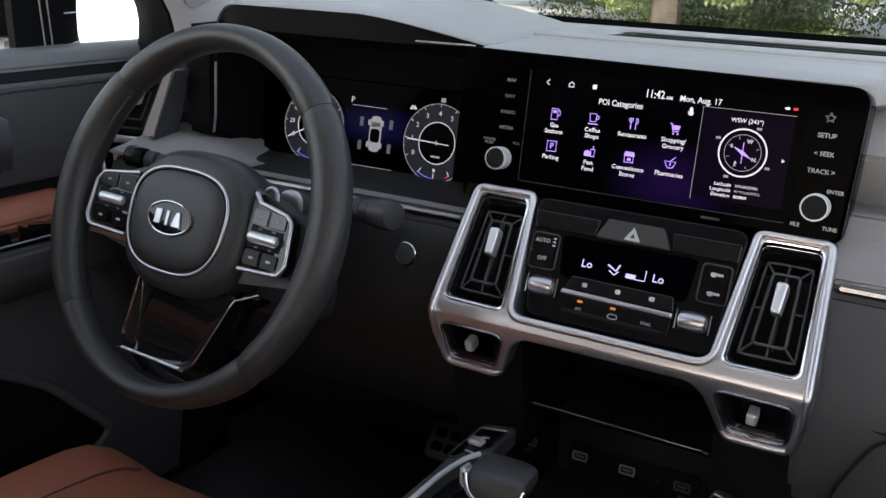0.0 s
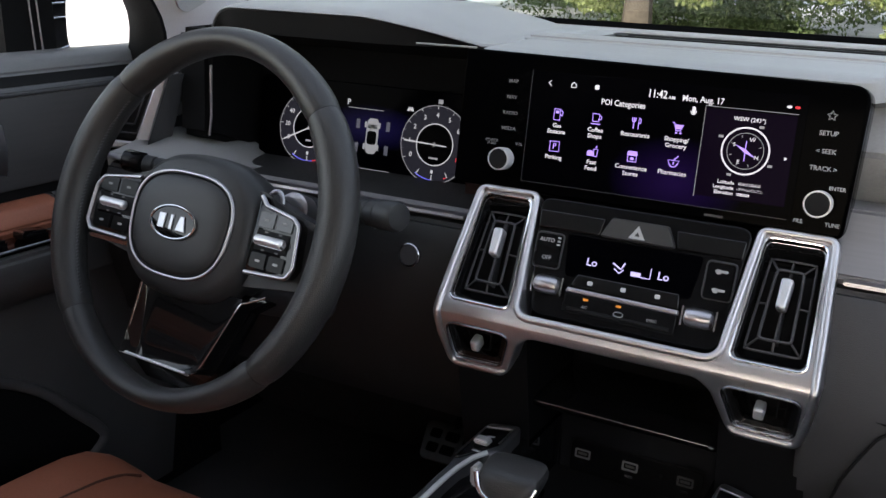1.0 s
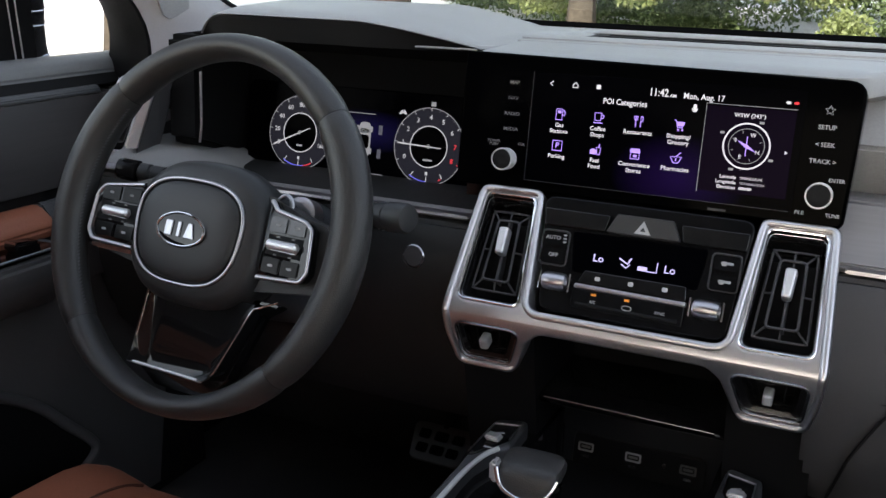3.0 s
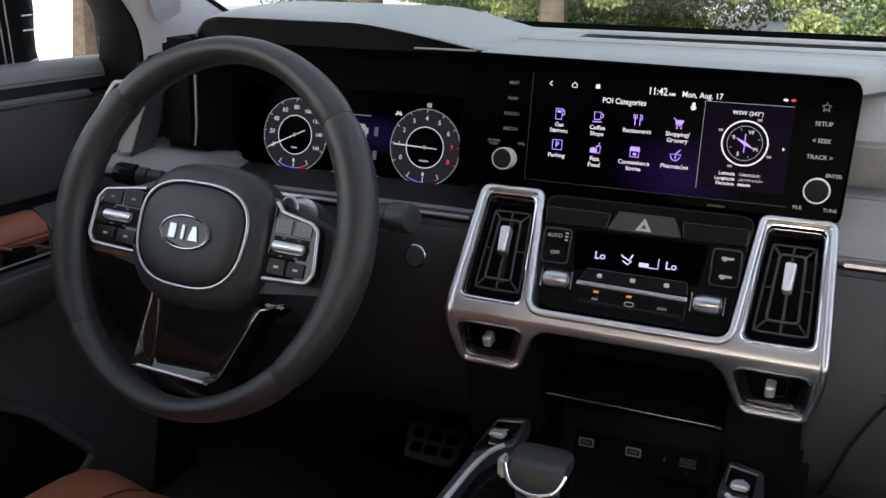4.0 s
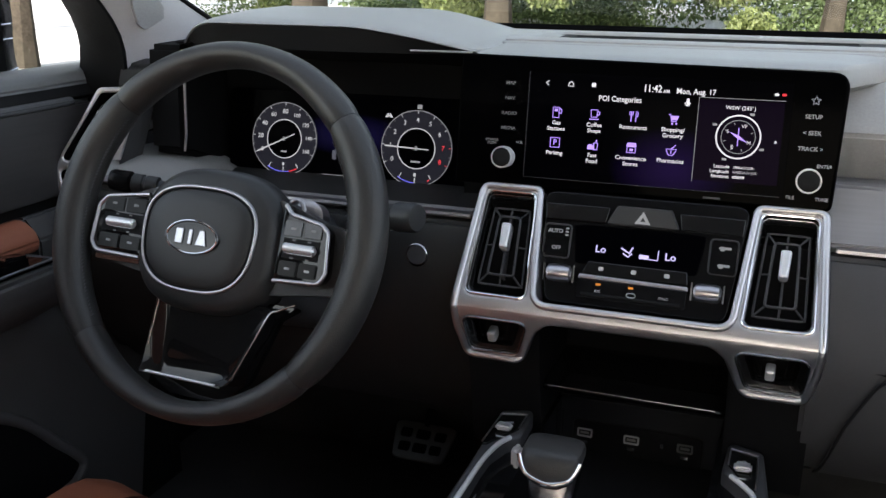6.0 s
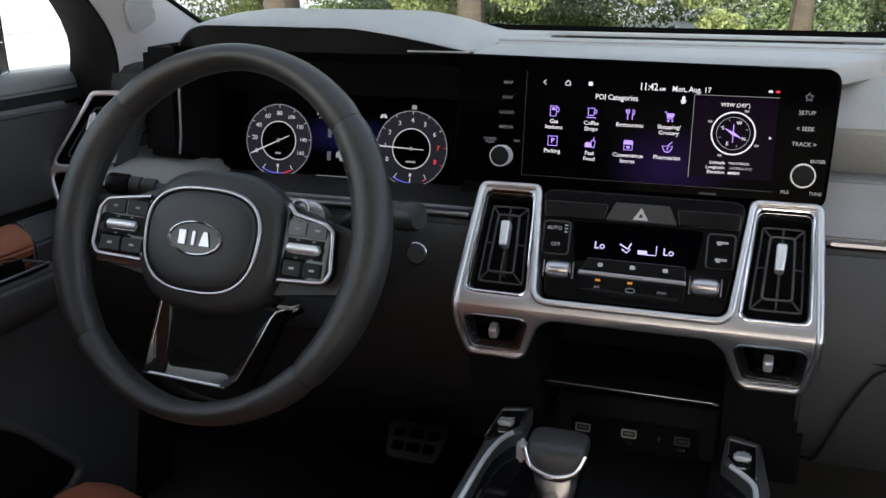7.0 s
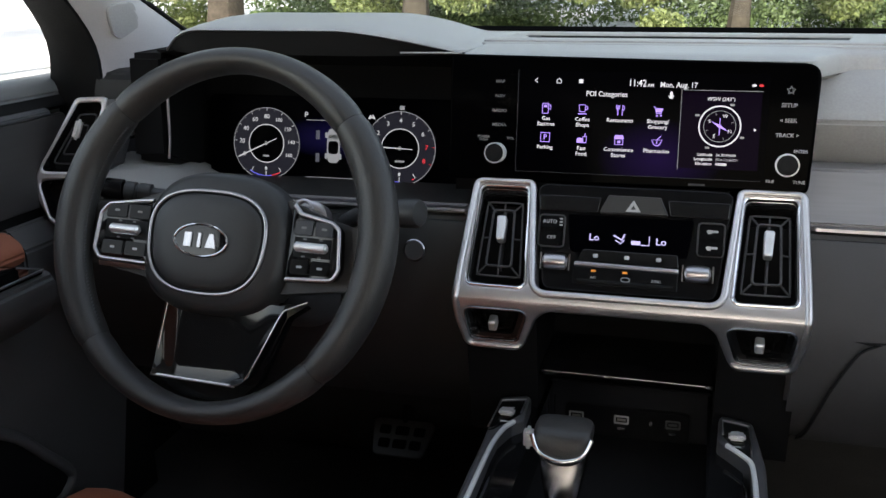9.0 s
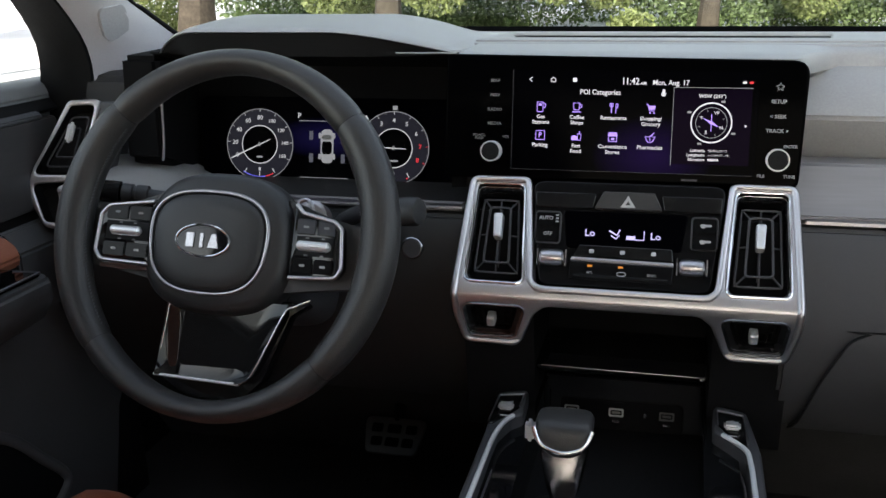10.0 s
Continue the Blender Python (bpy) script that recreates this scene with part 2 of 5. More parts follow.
def loft(rings, cap=True, closed=True):
    bm = bmesh.new()
    vs = [[bm.verts.new(p) for p in ring] for ring in rings]
    k = len(rings[0])
    for a, b in zip(vs, vs[1:]):
        for i in range(k if closed else k - 1):
            bm.faces.new((a[i], a[(i + 1) % k], b[(i + 1) % k], b[i]))
    if cap and closed:
        bm.faces.new(list(reversed(vs[0])))
        bm.faces.new(vs[-1])
    bmesh.ops.recalc_face_normals(bm, faces=bm.faces)
    return bm


def bevelled(bm, width, segments=2, angle=30):
    edges = [e for e in bm.edges if len(e.link_faces) == 2 and e.calc_face_angle(0) > radians(angle)]
    bmesh.ops.bevel(bm, geom=edges, offset=width, segments=segments, affect="EDGES", clamp_overlap=True)
    return bm


def extruded(profile, x0, x1, bevel=0.0, segments=2):
    """A solid with one (y, z) profile from x0 to x1."""
    bm = loft([[(x, y, z) for y, z in profile] for x in (x0, x1)])
    return bevelled(bm, bevel, segments) if bevel else bm


def along(profile, y0, y1, bevel=0.0):
    """A solid with one (x, z) profile from y0 to y1."""
    bm = loft([[(x, y, z) for x, z in profile] for y in (y0, y1)])
    return bevelled(bm, bevel) if bevel else bm


def box(size, m, bevel=0.0, segments=2):
    bm = bmesh.new()
    bmesh.ops.create_cube(bm, size=1, matrix=Matrix.Diagonal((*size, 1)))
    if bevel:
        bmesh.ops.bevel(bm, geom=list(bm.edges), offset=bevel, segments=segments, affect="EDGES", clamp_overlap=True)
    bm.transform(m)
    return bm


def turned(profile, m, n=40, cap=True):
    """A solid of revolution about n from (radius, height) pairs."""
    return_bm = loft([[(r * math.cos(2 * math.pi * i / n), r * math.sin(2 * math.pi * i / n), h) for i in range(n)] for r, h in profile], cap)
    return_bm.transform(m)
    return return_bm


def shift(m, u, v, n=0.0, turn=0.0):
    return m @ pose(u, v, n, 0, 0, turn)


def words(name, body, size, m, mat, parent, align="CENTER", wide=1.0):
    cu = bpy.data.curves.new("words", "FONT")
    cu.body, cu.size, cu.align_x, cu.align_y = body, size, align, "CENTER"
    cu.extrude, cu.offset, cu.resolution_u = 0.00008, size * 0.012, 2
    me = curve_mesh(cu)
    me.transform(m @ Matrix.Diagonal((wide, 1, 1, 1)))
    return part(name, me, mat, parent, flat=True)


def mark(name, w, h, m, mat, parent, r=0.0):
    pts = [(-w / 2, -h / 2), (w / 2, -h / 2), (w / 2, h / 2), (-w / 2, h / 2)]
    return part(name, plate([rpoly(pts, r) if r else pts], 0.0004, 0.0001, m, 0, 0.0003), mat, parent, flat=True)


def squircle(a, b, p=3.5, n=56, cx=0.0, cy=0.0, taper=0.0):
    out = []
    for i in range(n):
        t = 2 * math.pi * i / n
        c, s = math.cos(t), math.sin(t)
        x, y = a * math.copysign(abs(c) ** (2 / p), c), b * math.copysign(abs(s) ** (2 / p), s)
        out.append((cx + x * (1 + taper * y / b), cy + y))
    return out


def stacked(layers, m):
    """A domed solid from outlines (points, height), bottom to top."""
    bm = loft([[(x, y, h) for x, y in pts] for pts, h in layers])
    bm.transform(m)
    return bm


def scaled(pts, f, c=(0, 0)):
    return [(c[0] + (x - c[0]) * f, c[1] + (y - c[1]) * f) for x, y in pts]


SCREEN, CLIMATE, CLUSTER = plane(0.813, 1.03, 8.4), plane(0.778, 0.934, 22), plane(0.94, 0.988, 10)
WHEEL = pose(-0.3768, 0.6343, 0.9569, 68.38, 1.13, -2.377)


def on(z0, lean):
    """Heights in the world to heights along a leaning plane."""
    return lambda pts: [(x, (z - z0) / math.cos(radians(lean))) for x, z in pts]


# ---- outdoors and cabin shell ----
ground = part("ground", plate([[(-60, -60), (60, -60), (60, 90), (-60, 90)]], 0.2, 0.0, Matrix.Identity(4)), GROUND)
tagged(ground, "pale dry gravel ground in full sun", "ground", kind="structure")


def cabin():
    floor = part("floor", box((1.7, 3.6, 0.06), pose(0, -0.4, 0.35)), CARPET)
    tagged(floor, "black carpeted cabin floor", "floor", kind="structure")
    fire = part("wall_front", extruded([(1.36, 0.36), (1.30, 0.36), (1.12, 0.62), (1.12, 0.66), (1.36, 1.08), (1.42, 1.08)], -0.86, 0.86), CARPET)
    tagged(fire, "black carpeted footwell wall under the dashboard", "wall", kind="structure")
    roof = part("ceiling", box((1.76, 2.9, 0.05), pose(0, -1.15, 1.66), 0.01), CLOTH)
    tagged(roof, "pale grey cloth headliner", "ceiling", kind="structure")
    rear = part("wall_rear", loft([[(x, y, z) for x, z in ((-0.86, 0.36), (0.86, 0.36), (0.86, 1.0), (-0.86, 1.0))] for y in (-2.25, -2.15)]), LOWER)
    tagged(rear, "dark grey tailgate lining", "wall", kind="structure")
    for s, nm in ((-1, "wall_left"), (1, "wall_right")):
        w = part(nm, along([(s * 0.84, 0.3), (s * 0.90, 0.3), (s * 0.91, 1.03), (s * 0.86, 1.03)], -2.25, 1.40), PAINT)
        tagged(w, "dark painted body side below the windows", "wall", kind="structure")
    cowl = part("trim", extruded([(1.345, 1.06), (1.345, 1.1055), (1.40, 1.1085), (1.47, 1.09), (1.47, 1.02)], -0.66, 0.80, 0.003), VOID)
    tagged(cowl, "black windscreen base seal", "trim", kind="structure")
    hood = part("bonnet", loft([[(x, y, z - 0.03 * (x / 0.8) ** 2) for x in (-0.8, -0.5, -0.2, 0.0, 0.2, 0.5, 0.8)] + [(x, y, 0.6) for x in (0.8, -0.8)]
                                for y, z in ((1.47, 1.03), (1.8, 1.03), (2.2, 0.99), (2.45, 0.90))]), PAINT)
    tagged(hood, "dark painted car bonnet", "bonnet", kind="structure")
    for s in (-1, 1):
        b = part("pillar_rear", loft([[(s * x, y + dy, z) for x, dy in ((0.84, -0.09), (0.84, 0.09), (0.80, 0.09), (0.80, -0.09))]
                                      for y, x, z in ((-0.55, 0, 1.03), (-0.60, 0, 1.64))]), TRIM)
        tagged(b, "pale grey trim of the middle roof pillar", "pillar", kind="structure")
        c = part("pillar_rear", loft([[(s * x, y + dy, z) for x, dy in ((0.84, -0.16), (0.84, 0.16), (0.80, 0.16), (0.80, -0.16))]
                                      for y, x, z in ((-2.1, 0, 1.0), (-2.2, 0, 1.64))]), TRIM)
        tagged(c, "pale grey trim of the rear roof pillar", "pillar", kind="structure")
    glass = part("window_1", loft([[(-0.70, 1.40, 1.09), (0.70, 1.40, 1.09)], [(-0.60, 0.30, 1.64), (0.60, 0.30, 1.64)]], False, False), GLASS)
    glass.visible_shadow = False
    for k, ring in enumerate(([(-0.80, -2.2, 1.0), (0.80, -2.2, 1.0), (0.74, -2.25, 1.64), (-0.74, -2.25, 1.64)],
                              [(-0.82, -2.1, 1.03), (-0.82, -0.6, 1.03), (-0.80, -0.6, 1.64), (-0.80, -2.1, 1.64)],
                              [(0.82, -2.1, 1.03), (0.82, -0.6, 1.03), (0.80, -0.6, 1.64), (0.80, -2.1, 1.64)])):
        g = part(f"window_{k + 3}", loft([ring[:2], [ring[3], ring[2]]], False, False), TINTED)
        tagged(g, "dark tinted rear glass", "window", kind="structure")
    tagged(glass, "clear windscreen", "windscreen", kind="structure")
    side = part("window_2", loft([[(-0.855, -0.5, 1.03), (-0.855, 1.0, 1.03)], [(-0.82, -0.5, 1.64), (-0.82, 0.30, 1.64)]], False, False), GLASS)
    side.visible_shadow = False
    tagged(side, "clear side window of the driver's door", "window", kind="structure")


cabin()


def front_pillar(s):
    # windscreen edge, door edge and outer edge of the pillar from its foot to the roof
    inner = [(-0.635, 1.10, 1.098), (-0.648, 0.965, 1.167), (-0.575, 0.25, 1.63)]
    door = [(-0.686, 0.925, 1.050), (-0.690, 0.875, 1.167), (-0.62, 0.16, 1.63)]
    seal = [(-0.785, 0.950, 1.050), (-0.790, 0.920, 1.168), (-0.72, 0.18, 1.63)]
    back = [(-0.74, 1.13, 1.100), (-0.73, 1.02, 1.167), (-0.66, 0.33, 1.63)]
    p = thing("front_pillar", (s * 0.72, 1.05, 1.06), "pale grey trimmed windscreen pillar with a black door seal", "pillar")
    mir = lambda v: Vector((-s * v[0], v[1], v[2]))

    def fine(line):
        out = []
        for i in range(13):
            f = i / 12 * 2
            k = min(1, int(f))
            p = Vector(line[k]).lerp(Vector(line[k + 1]), f - k)
            if k == 0 and line is not inner:
                p.y += 0.022 * math.sin(math.pi * f)
            out.append(p)
        return out
    rows = list(zip(fine(inner), fine(door), fine(back), fine(seal)))
    rows.insert(0, tuple(v + Vector((0, 0.01, -0.07)) for v in rows[0]))
    bulge = Vector((0.012, -0.012, 0))
    part("pillar_trim", loft([[mir(a), mir(a.lerp(b, 0.3) + bulge), mir(a.lerp(b, 0.7) + bulge), mir(b), mir(c)] for a, b, c, d in rows]), TRIM, p)
    part("door_seal", loft([[mir(b + Vector((-0.002, -0.004, 0))), mir(b.lerp(d, 0.5) + Vector((0.006, -0.012, 0))), mir(d), mir(d + Vector((0, 0.05, 0))), mir(b + Vector((0, 0.05, 0)))] for a, b, c, d in rows]), RUBBER, p, "black rubber door seal and frame")
    edge = [mir(a) for a, b, c, d in rows[1:]]
    edge.insert(1, mir(Vector((-0.650, 1.045, 1.120))))
    part("glass_edge", tube(edge, 0.0035, smooth=3), RUBBER, p, "black edge of the windscreen glass")
    if s < 0:
        g = [Vector(v) + Vector((0.0072, -0.0078, -0.002)) for v in ((-0.6654, 0.9137, 1.1597), (-0.6521, 0.9547, 1.1637), (-0.6581, 0.9797, 1.1284), (-0.6722, 0.9465, 1.1162), (-0.6724, 0.9354, 1.1240))]
        c = sum(g, Vector()) / 5
        xa = (g[1] - g[0]).normalized()
        na = xa.cross(g[3] - g[0]).normalized()
        if na.y > 0:
            na = -na
        ya = na.cross(xa)
        m = Matrix((( xa.x, ya.x, na.x, c.x), (xa.y, ya.y, na.y, c.y), (xa.z, ya.z, na.z, c.z), (0, 0, 0, 1)))
        part("speaker_grille", plate([rpoly([((q - c).dot(xa), (q - c).dot(ya)) for q in g], 0.012)], 0.006, 0.0012, m, lift=0.001), material("grey_speaker_cloth", (0.40, 0.40, 0.41), 0.9, bump=0.6, bump_scale=900), p, "grey tweeter grille")
    return p


front_pillar(-1)
front_pillar(1)


# ---- dashboard ----
def dashboard():
    d = thing("dashboard", (0, 0.95, 0.66), "dark dashboard with soft pads, grey wood strip and chrome line", "dashboard")
    top = plane(1.0, 1.1135, 91.6)
    slot = rpoly([(-0.165, 0.085), (0.195, 0.085), (0.224, 0.112), (0.250, 0.290), (-0.20, 0.290), (-0.217, 0.130)], 0.012)
    part("top_pad", plate([[(-0.565, -0.015), (-0.215, -0.015), (-0.215, -0.05), (0.80, -0.05), (0.80, 0.345), (-0.60, 0.345), (-0.660, 0.10), (-0.575, 0.03)], slot], 0.05, 0.004, top), PAD, d)
    g = part("defroster_grille", plate([scaled(slot, 0.999, (0, 0.16))], 0.02, 0.0005, top, 1, -0.004), BLACK, d, "black slotted defroster grille")
    for k in range(3):
        part("slat", box((0.36, 0.004, 0.002), shift(top, 0.01, 0.130 + 0.05 * k, -0.0034), 0.0005), BLACK, g)
    near = [(0.97, 1.1142), (0.95, 1.1138), (0.885, 1.1120), (0.846, 1.1115), (0.838, 1.108), (0.838, 1.09), (0.97, 1.07)]
    far = [(0.97, 1.1140), (0.957, 1.1132), (0.948, 1.1115), (0.940, 1.1085), (0.935, 1.104), (0.932, 1.09), (0.97, 1.07)]
    ease = [(-0.187, 0.0)] + [(0.150 + 0.010 * k, (k / 6) ** 2 * (3 - k / 3)) for k in range(7)] + [(0.80, 1.0)]
    part("front_ledge", loft([[(x, a[0] + (b[0] - a[0]) * f, a[1] + (b[1] - a[1]) * f) for a, b in zip(near, far)] for x, f in ease]), PAD, d)
    part("top_step", extruded([(0.970, 1.110), (0.9705, 1.1160), (0.976, 1.1174), (0.990, 1.1176), (1.020, 1.1162), (1.058, 1.1138), (1.062, 1.110)], -0.196, 0.80, 0.0012), PAD, d, "raised swell of the dashboard top")
    # A thin pale bar added as the highlight on the panel's top edge
    part("top_highlight", tube([(-0.252, 0.824, 1.1125), (-0.195, 0.8245, 1.1130), (-0.185, 0.8245, 1.1130)], 0.0010), PAD, d)
    # the open pads beside the screens
    pad = [(0.97, 1.1025), (0.952, 1.1015), (0.900, 1.078), (0.868, 1.054), (0.862, 1.047), (0.864, 1.041), (0.872, 1.022), (0.895, 0.996), (0.97, 0.99)]
    part("side_pad", extruded(pad, 0.150, 0.80, 0.003, 3), PAD, d)
    part("sensor", turned([(0.006, -0.002), (0.006, 0.001), (0.004, 0.002)], pose(0.182, 0.93, 1.0900, -27), 24), PAD, d)
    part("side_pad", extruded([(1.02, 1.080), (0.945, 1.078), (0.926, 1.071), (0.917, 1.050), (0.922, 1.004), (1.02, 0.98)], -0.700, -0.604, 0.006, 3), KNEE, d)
    strip = [(0.885, 1.003), (0.842, 1.003), (0.812, 0.972), (0.793, 0.958), (0.80, 0.948), (0.97, 0.948)]
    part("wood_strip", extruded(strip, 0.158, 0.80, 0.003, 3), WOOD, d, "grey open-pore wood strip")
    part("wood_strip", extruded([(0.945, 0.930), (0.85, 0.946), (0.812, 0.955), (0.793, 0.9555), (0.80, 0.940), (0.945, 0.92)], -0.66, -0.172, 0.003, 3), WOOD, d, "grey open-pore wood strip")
    for x0, x1 in ((0.173, 0.80), (-0.66, -0.172)):
        part("chrome_line", extruded([(0.796, 0.9568), (0.785, 0.9558), (0.7843, 0.9532), (0.796, 0.9515)], x0, x1, 0.001), SILVER, d, "thin satin chrome line")
    low = [(0.80, 0.949), (0.788, 0.948), (0.782, 0.938), (0.774, 0.905), (0.765, 0.87), (0.762, 0.84), (0.772, 0.79), (0.80, 0.740), (0.83, 0.718), (0.95, 0.70), (0.95, 0.949)]
    part("lower_panel", extruded(low, 0.158, 0.80, 0.004), LOWER, d)
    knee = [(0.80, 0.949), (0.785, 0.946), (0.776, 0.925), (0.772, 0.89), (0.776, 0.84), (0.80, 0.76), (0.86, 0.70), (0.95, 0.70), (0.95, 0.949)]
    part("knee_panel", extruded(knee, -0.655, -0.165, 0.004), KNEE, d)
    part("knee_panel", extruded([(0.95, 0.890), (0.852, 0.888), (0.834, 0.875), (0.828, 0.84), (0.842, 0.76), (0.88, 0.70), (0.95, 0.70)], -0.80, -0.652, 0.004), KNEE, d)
    rows = [(0.7615, 0.8535, 0.262), (0.7610, 0.8515, 0.240), (0.7598, 0.8450, 0.225), (0.7590, 0.835, 0.2165), (0.7640, 0.80, 0.2000), (0.7690, 0.785, 0.1955), (0.7960, 0.738, 0.185), (0.826, 0.7155, 0.180)]
    lid = part("glovebox_lid", loft([[(f, y, z) for y, z, x in rows for f in [max(a, x) if a else x]] + [(max(a, 0.18), 0.84, 0.72), (max(a, 0.25), 0.80, 0.86)] for a in (0, 0.78)]), LOWER, d, "grey glovebox lid with a dark gap around")
    part("gap", tube([(0.78, 0.7618, 0.8540)] + [(x - 0.001, y - 0.0004, z) for y, z, x in rows], 0.0014, smooth=3), BLACK, lid)
    part("latch", box((0.05, 0.025, 0.02), pose(0.285, 0.767, 0.815, 13), 0.004), GLOSS, lid)
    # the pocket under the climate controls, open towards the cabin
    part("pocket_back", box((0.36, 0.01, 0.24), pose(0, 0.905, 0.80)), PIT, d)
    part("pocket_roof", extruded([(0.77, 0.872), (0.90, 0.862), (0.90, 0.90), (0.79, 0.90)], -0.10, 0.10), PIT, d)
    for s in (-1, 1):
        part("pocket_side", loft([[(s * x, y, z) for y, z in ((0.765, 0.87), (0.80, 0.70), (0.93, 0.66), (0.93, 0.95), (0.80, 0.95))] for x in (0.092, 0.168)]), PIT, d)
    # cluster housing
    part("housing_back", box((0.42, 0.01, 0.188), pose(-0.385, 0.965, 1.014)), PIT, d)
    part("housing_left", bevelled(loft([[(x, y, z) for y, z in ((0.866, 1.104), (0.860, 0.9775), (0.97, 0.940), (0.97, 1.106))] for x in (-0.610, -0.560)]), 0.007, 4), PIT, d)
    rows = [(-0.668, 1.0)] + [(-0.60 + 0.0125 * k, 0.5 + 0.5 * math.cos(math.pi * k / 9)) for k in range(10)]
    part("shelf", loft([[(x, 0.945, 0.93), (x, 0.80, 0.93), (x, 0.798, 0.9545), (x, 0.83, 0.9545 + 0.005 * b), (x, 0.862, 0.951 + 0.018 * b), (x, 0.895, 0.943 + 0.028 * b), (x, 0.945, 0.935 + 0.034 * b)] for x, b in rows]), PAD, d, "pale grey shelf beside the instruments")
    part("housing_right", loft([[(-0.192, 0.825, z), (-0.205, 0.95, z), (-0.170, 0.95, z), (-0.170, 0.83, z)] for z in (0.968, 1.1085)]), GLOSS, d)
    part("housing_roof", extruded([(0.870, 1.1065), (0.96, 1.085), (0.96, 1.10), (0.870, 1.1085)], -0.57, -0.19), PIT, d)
    part("edge_line", tube([(-0.5575, 0.865, 1.063), (-0.5595, 0.864, 1.0), (-0.5615, 0.862, 0.979)], 0.0016), SILVER, d, "thin chrome edge of the cluster housing")
    return d


dash = dashboard()


def cluster_hood():
    h = thing("cluster_hood", (-0.38, 1.0, 1.108), "grey grained hood over the instruments with a black lining", "dashboard hood")
    rings, lining = [], []
    for i in range(41):
        f = i / 40
        x = -0.556 + 0.356 * f
        left, right = max(0.0, (-0.49 - x) / 0.066), max(0.0, (x + 0.33) / 0.13)
        e = max(left ** 2.2, 0.0)
        zl = 1.1315 - 0.026 * e - 0.024 * min(1, right) ** 1.5
        yf = 0.832 + 0.035 * left ** 1.5 + 0.035 * min(1, right) ** 2
        up = (1 - 0.75 * e) * (1 - 0.55 * min(1, right) ** 2.5)
        yb = 1.235 - 0.12 * e
        low = 1.104
        rings.append([(x, yf + 0.03, zl + 0.001), (x, yf + 0.004, zl + 0.0012), (x, yf, zl + 0.0025), (x, yf + 0.003, zl + 0.005), (x, yf + 0.03, zl + 0.008 * up + 0.001),
                      (x, 0.93, max(1.1185, zl + 0.0135 * up)), (x, 1.0, max(1.1190, zl + 0.0145 * up)), (x, 1.08, max(1.1180, zl + 0.011 * up)), (x, 1.16, max(1.1135, zl + 0.003 * up - 0.004)), (x, yb - 0.01, max(low, zl - 0.016)), (x, yb, low), (x, yf + 0.05, low)])
        lining.append([(x, yf + 0.003, zl + 0.0008), (x, yf + 0.012, 1.1065), (x, 0.94, 1.1065), (x, 0.94, zl)])
    for x, cap in ((-0.196, 1.1165), (-0.191, 1.1125), (-0.187, 1.104)):
        rings.append([(x, y + (0.004 if k < 5 else 0.0), min(z, cap)) for k, (_, y, z) in enumerate(rings[-1])])
    part("hood_pad", loft(rings), PAD, h)
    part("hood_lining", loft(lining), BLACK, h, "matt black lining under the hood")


cluster_hood()


# ---- instrument cluster ----
def gauge(c, u, name, numbers, sub, needle_deg, red_from, fuel):
    m = shift(CLUSTER, u, 0.0, 0.004)
    g = part(name, plate([circle(0.0445, 56)], 0.003, 0.0006, m), DIAL, c, "dark round dial with white numbers")
    part("outer_ring", ring2d(circle(0.0445, 56), 0.0004, m, 0.001, 1), LIT_DIM, g)
    part("inner_ring", ring2d(circle(0.0237, 48), 0.0006, m, 0.001, 1), LIT_DIAL, g)
    part("inner_disc", plate([circle(0.0232, 40)], 0.0008, 0.0002, m, 0, 0.0005), DISPLAY, g)
    k = len(numbers)
    for i, t in enumerate(numbers):
        a = radians(205 - i * 230 / (k - 1))
        mat = LIT_RED if i >= red_from else LIT_DIAL
        words("numeral", t, 0.0078 if len(t) < 3 else 0.0066, shift(m, 0.0335 * math.cos(a), 0.0335 * math.sin(a), 0.0006), mat, g)
        part("tick", box((0.0035, 0.0008, 0.0003), shift(m, 0.0425 * math.cos(a), 0.0425 * math.sin(a), 0.0006, math.degrees(a))), mat, g, flat=True)
        if i < k - 1:
            b = a - radians(115 / (k - 1))
            part("tick", box((0.002, 0.0005, 0.0003), shift(m, 0.0432 * math.cos(b), 0.0432 * math.sin(b), 0.0006, math.degrees(b))), LIT_DIM, g, flat=True)
    a = radians(needle_deg)
    nd = part("needle", plate([[(-0.016, 0.0005), (-0.016, -0.0005), (0.040, -0.0009), (0.040, 0.0009)]], 0.0006, 0.0001, shift(m, 0, 0, 0.002, needle_deg), 0), LIT_DIAL, g)
    words("numeral", "0", 0.0075, shift(m, 0, 0, 0.0022), LIT_DIM, g)
    mark("unit_mark", 0.008 if fuel else 0.012, 0.0022, shift(m, 0, -0.0155, 0.001), LIT_DIM, g)
    # small gauge in the foot of the dial
    arc = [(0.0405 * math.cos(radians(t)), 0.0405 * math.sin(radians(t)), 0.0012) for t in range(238, 302, 4)]
    part("foot_arc", tube(arc[: 12 if fuel else 9], 0.0005, m, res=1), LIT_BLUE, g)
    part("foot_end", tube(arc[11 if fuel else 14:], 0.0006, m, res=1), LIT_RED, g)
    for t in (240, 270, 300):
        a = radians(t)
        part("tick", box((0.006, 0.001, 0.0003), shift(m, 0.0375 * math.cos(a), 0.0375 * math.sin(a), 0.0006, t)), LIT_DIAL, g, flat=True)
    mark("fuel_mark" if fuel else "heat_mark", 0.003, 0.004, shift(m, 0, -0.031, 0.0006), LIT_DIAL, g, 0.0008)
    return g


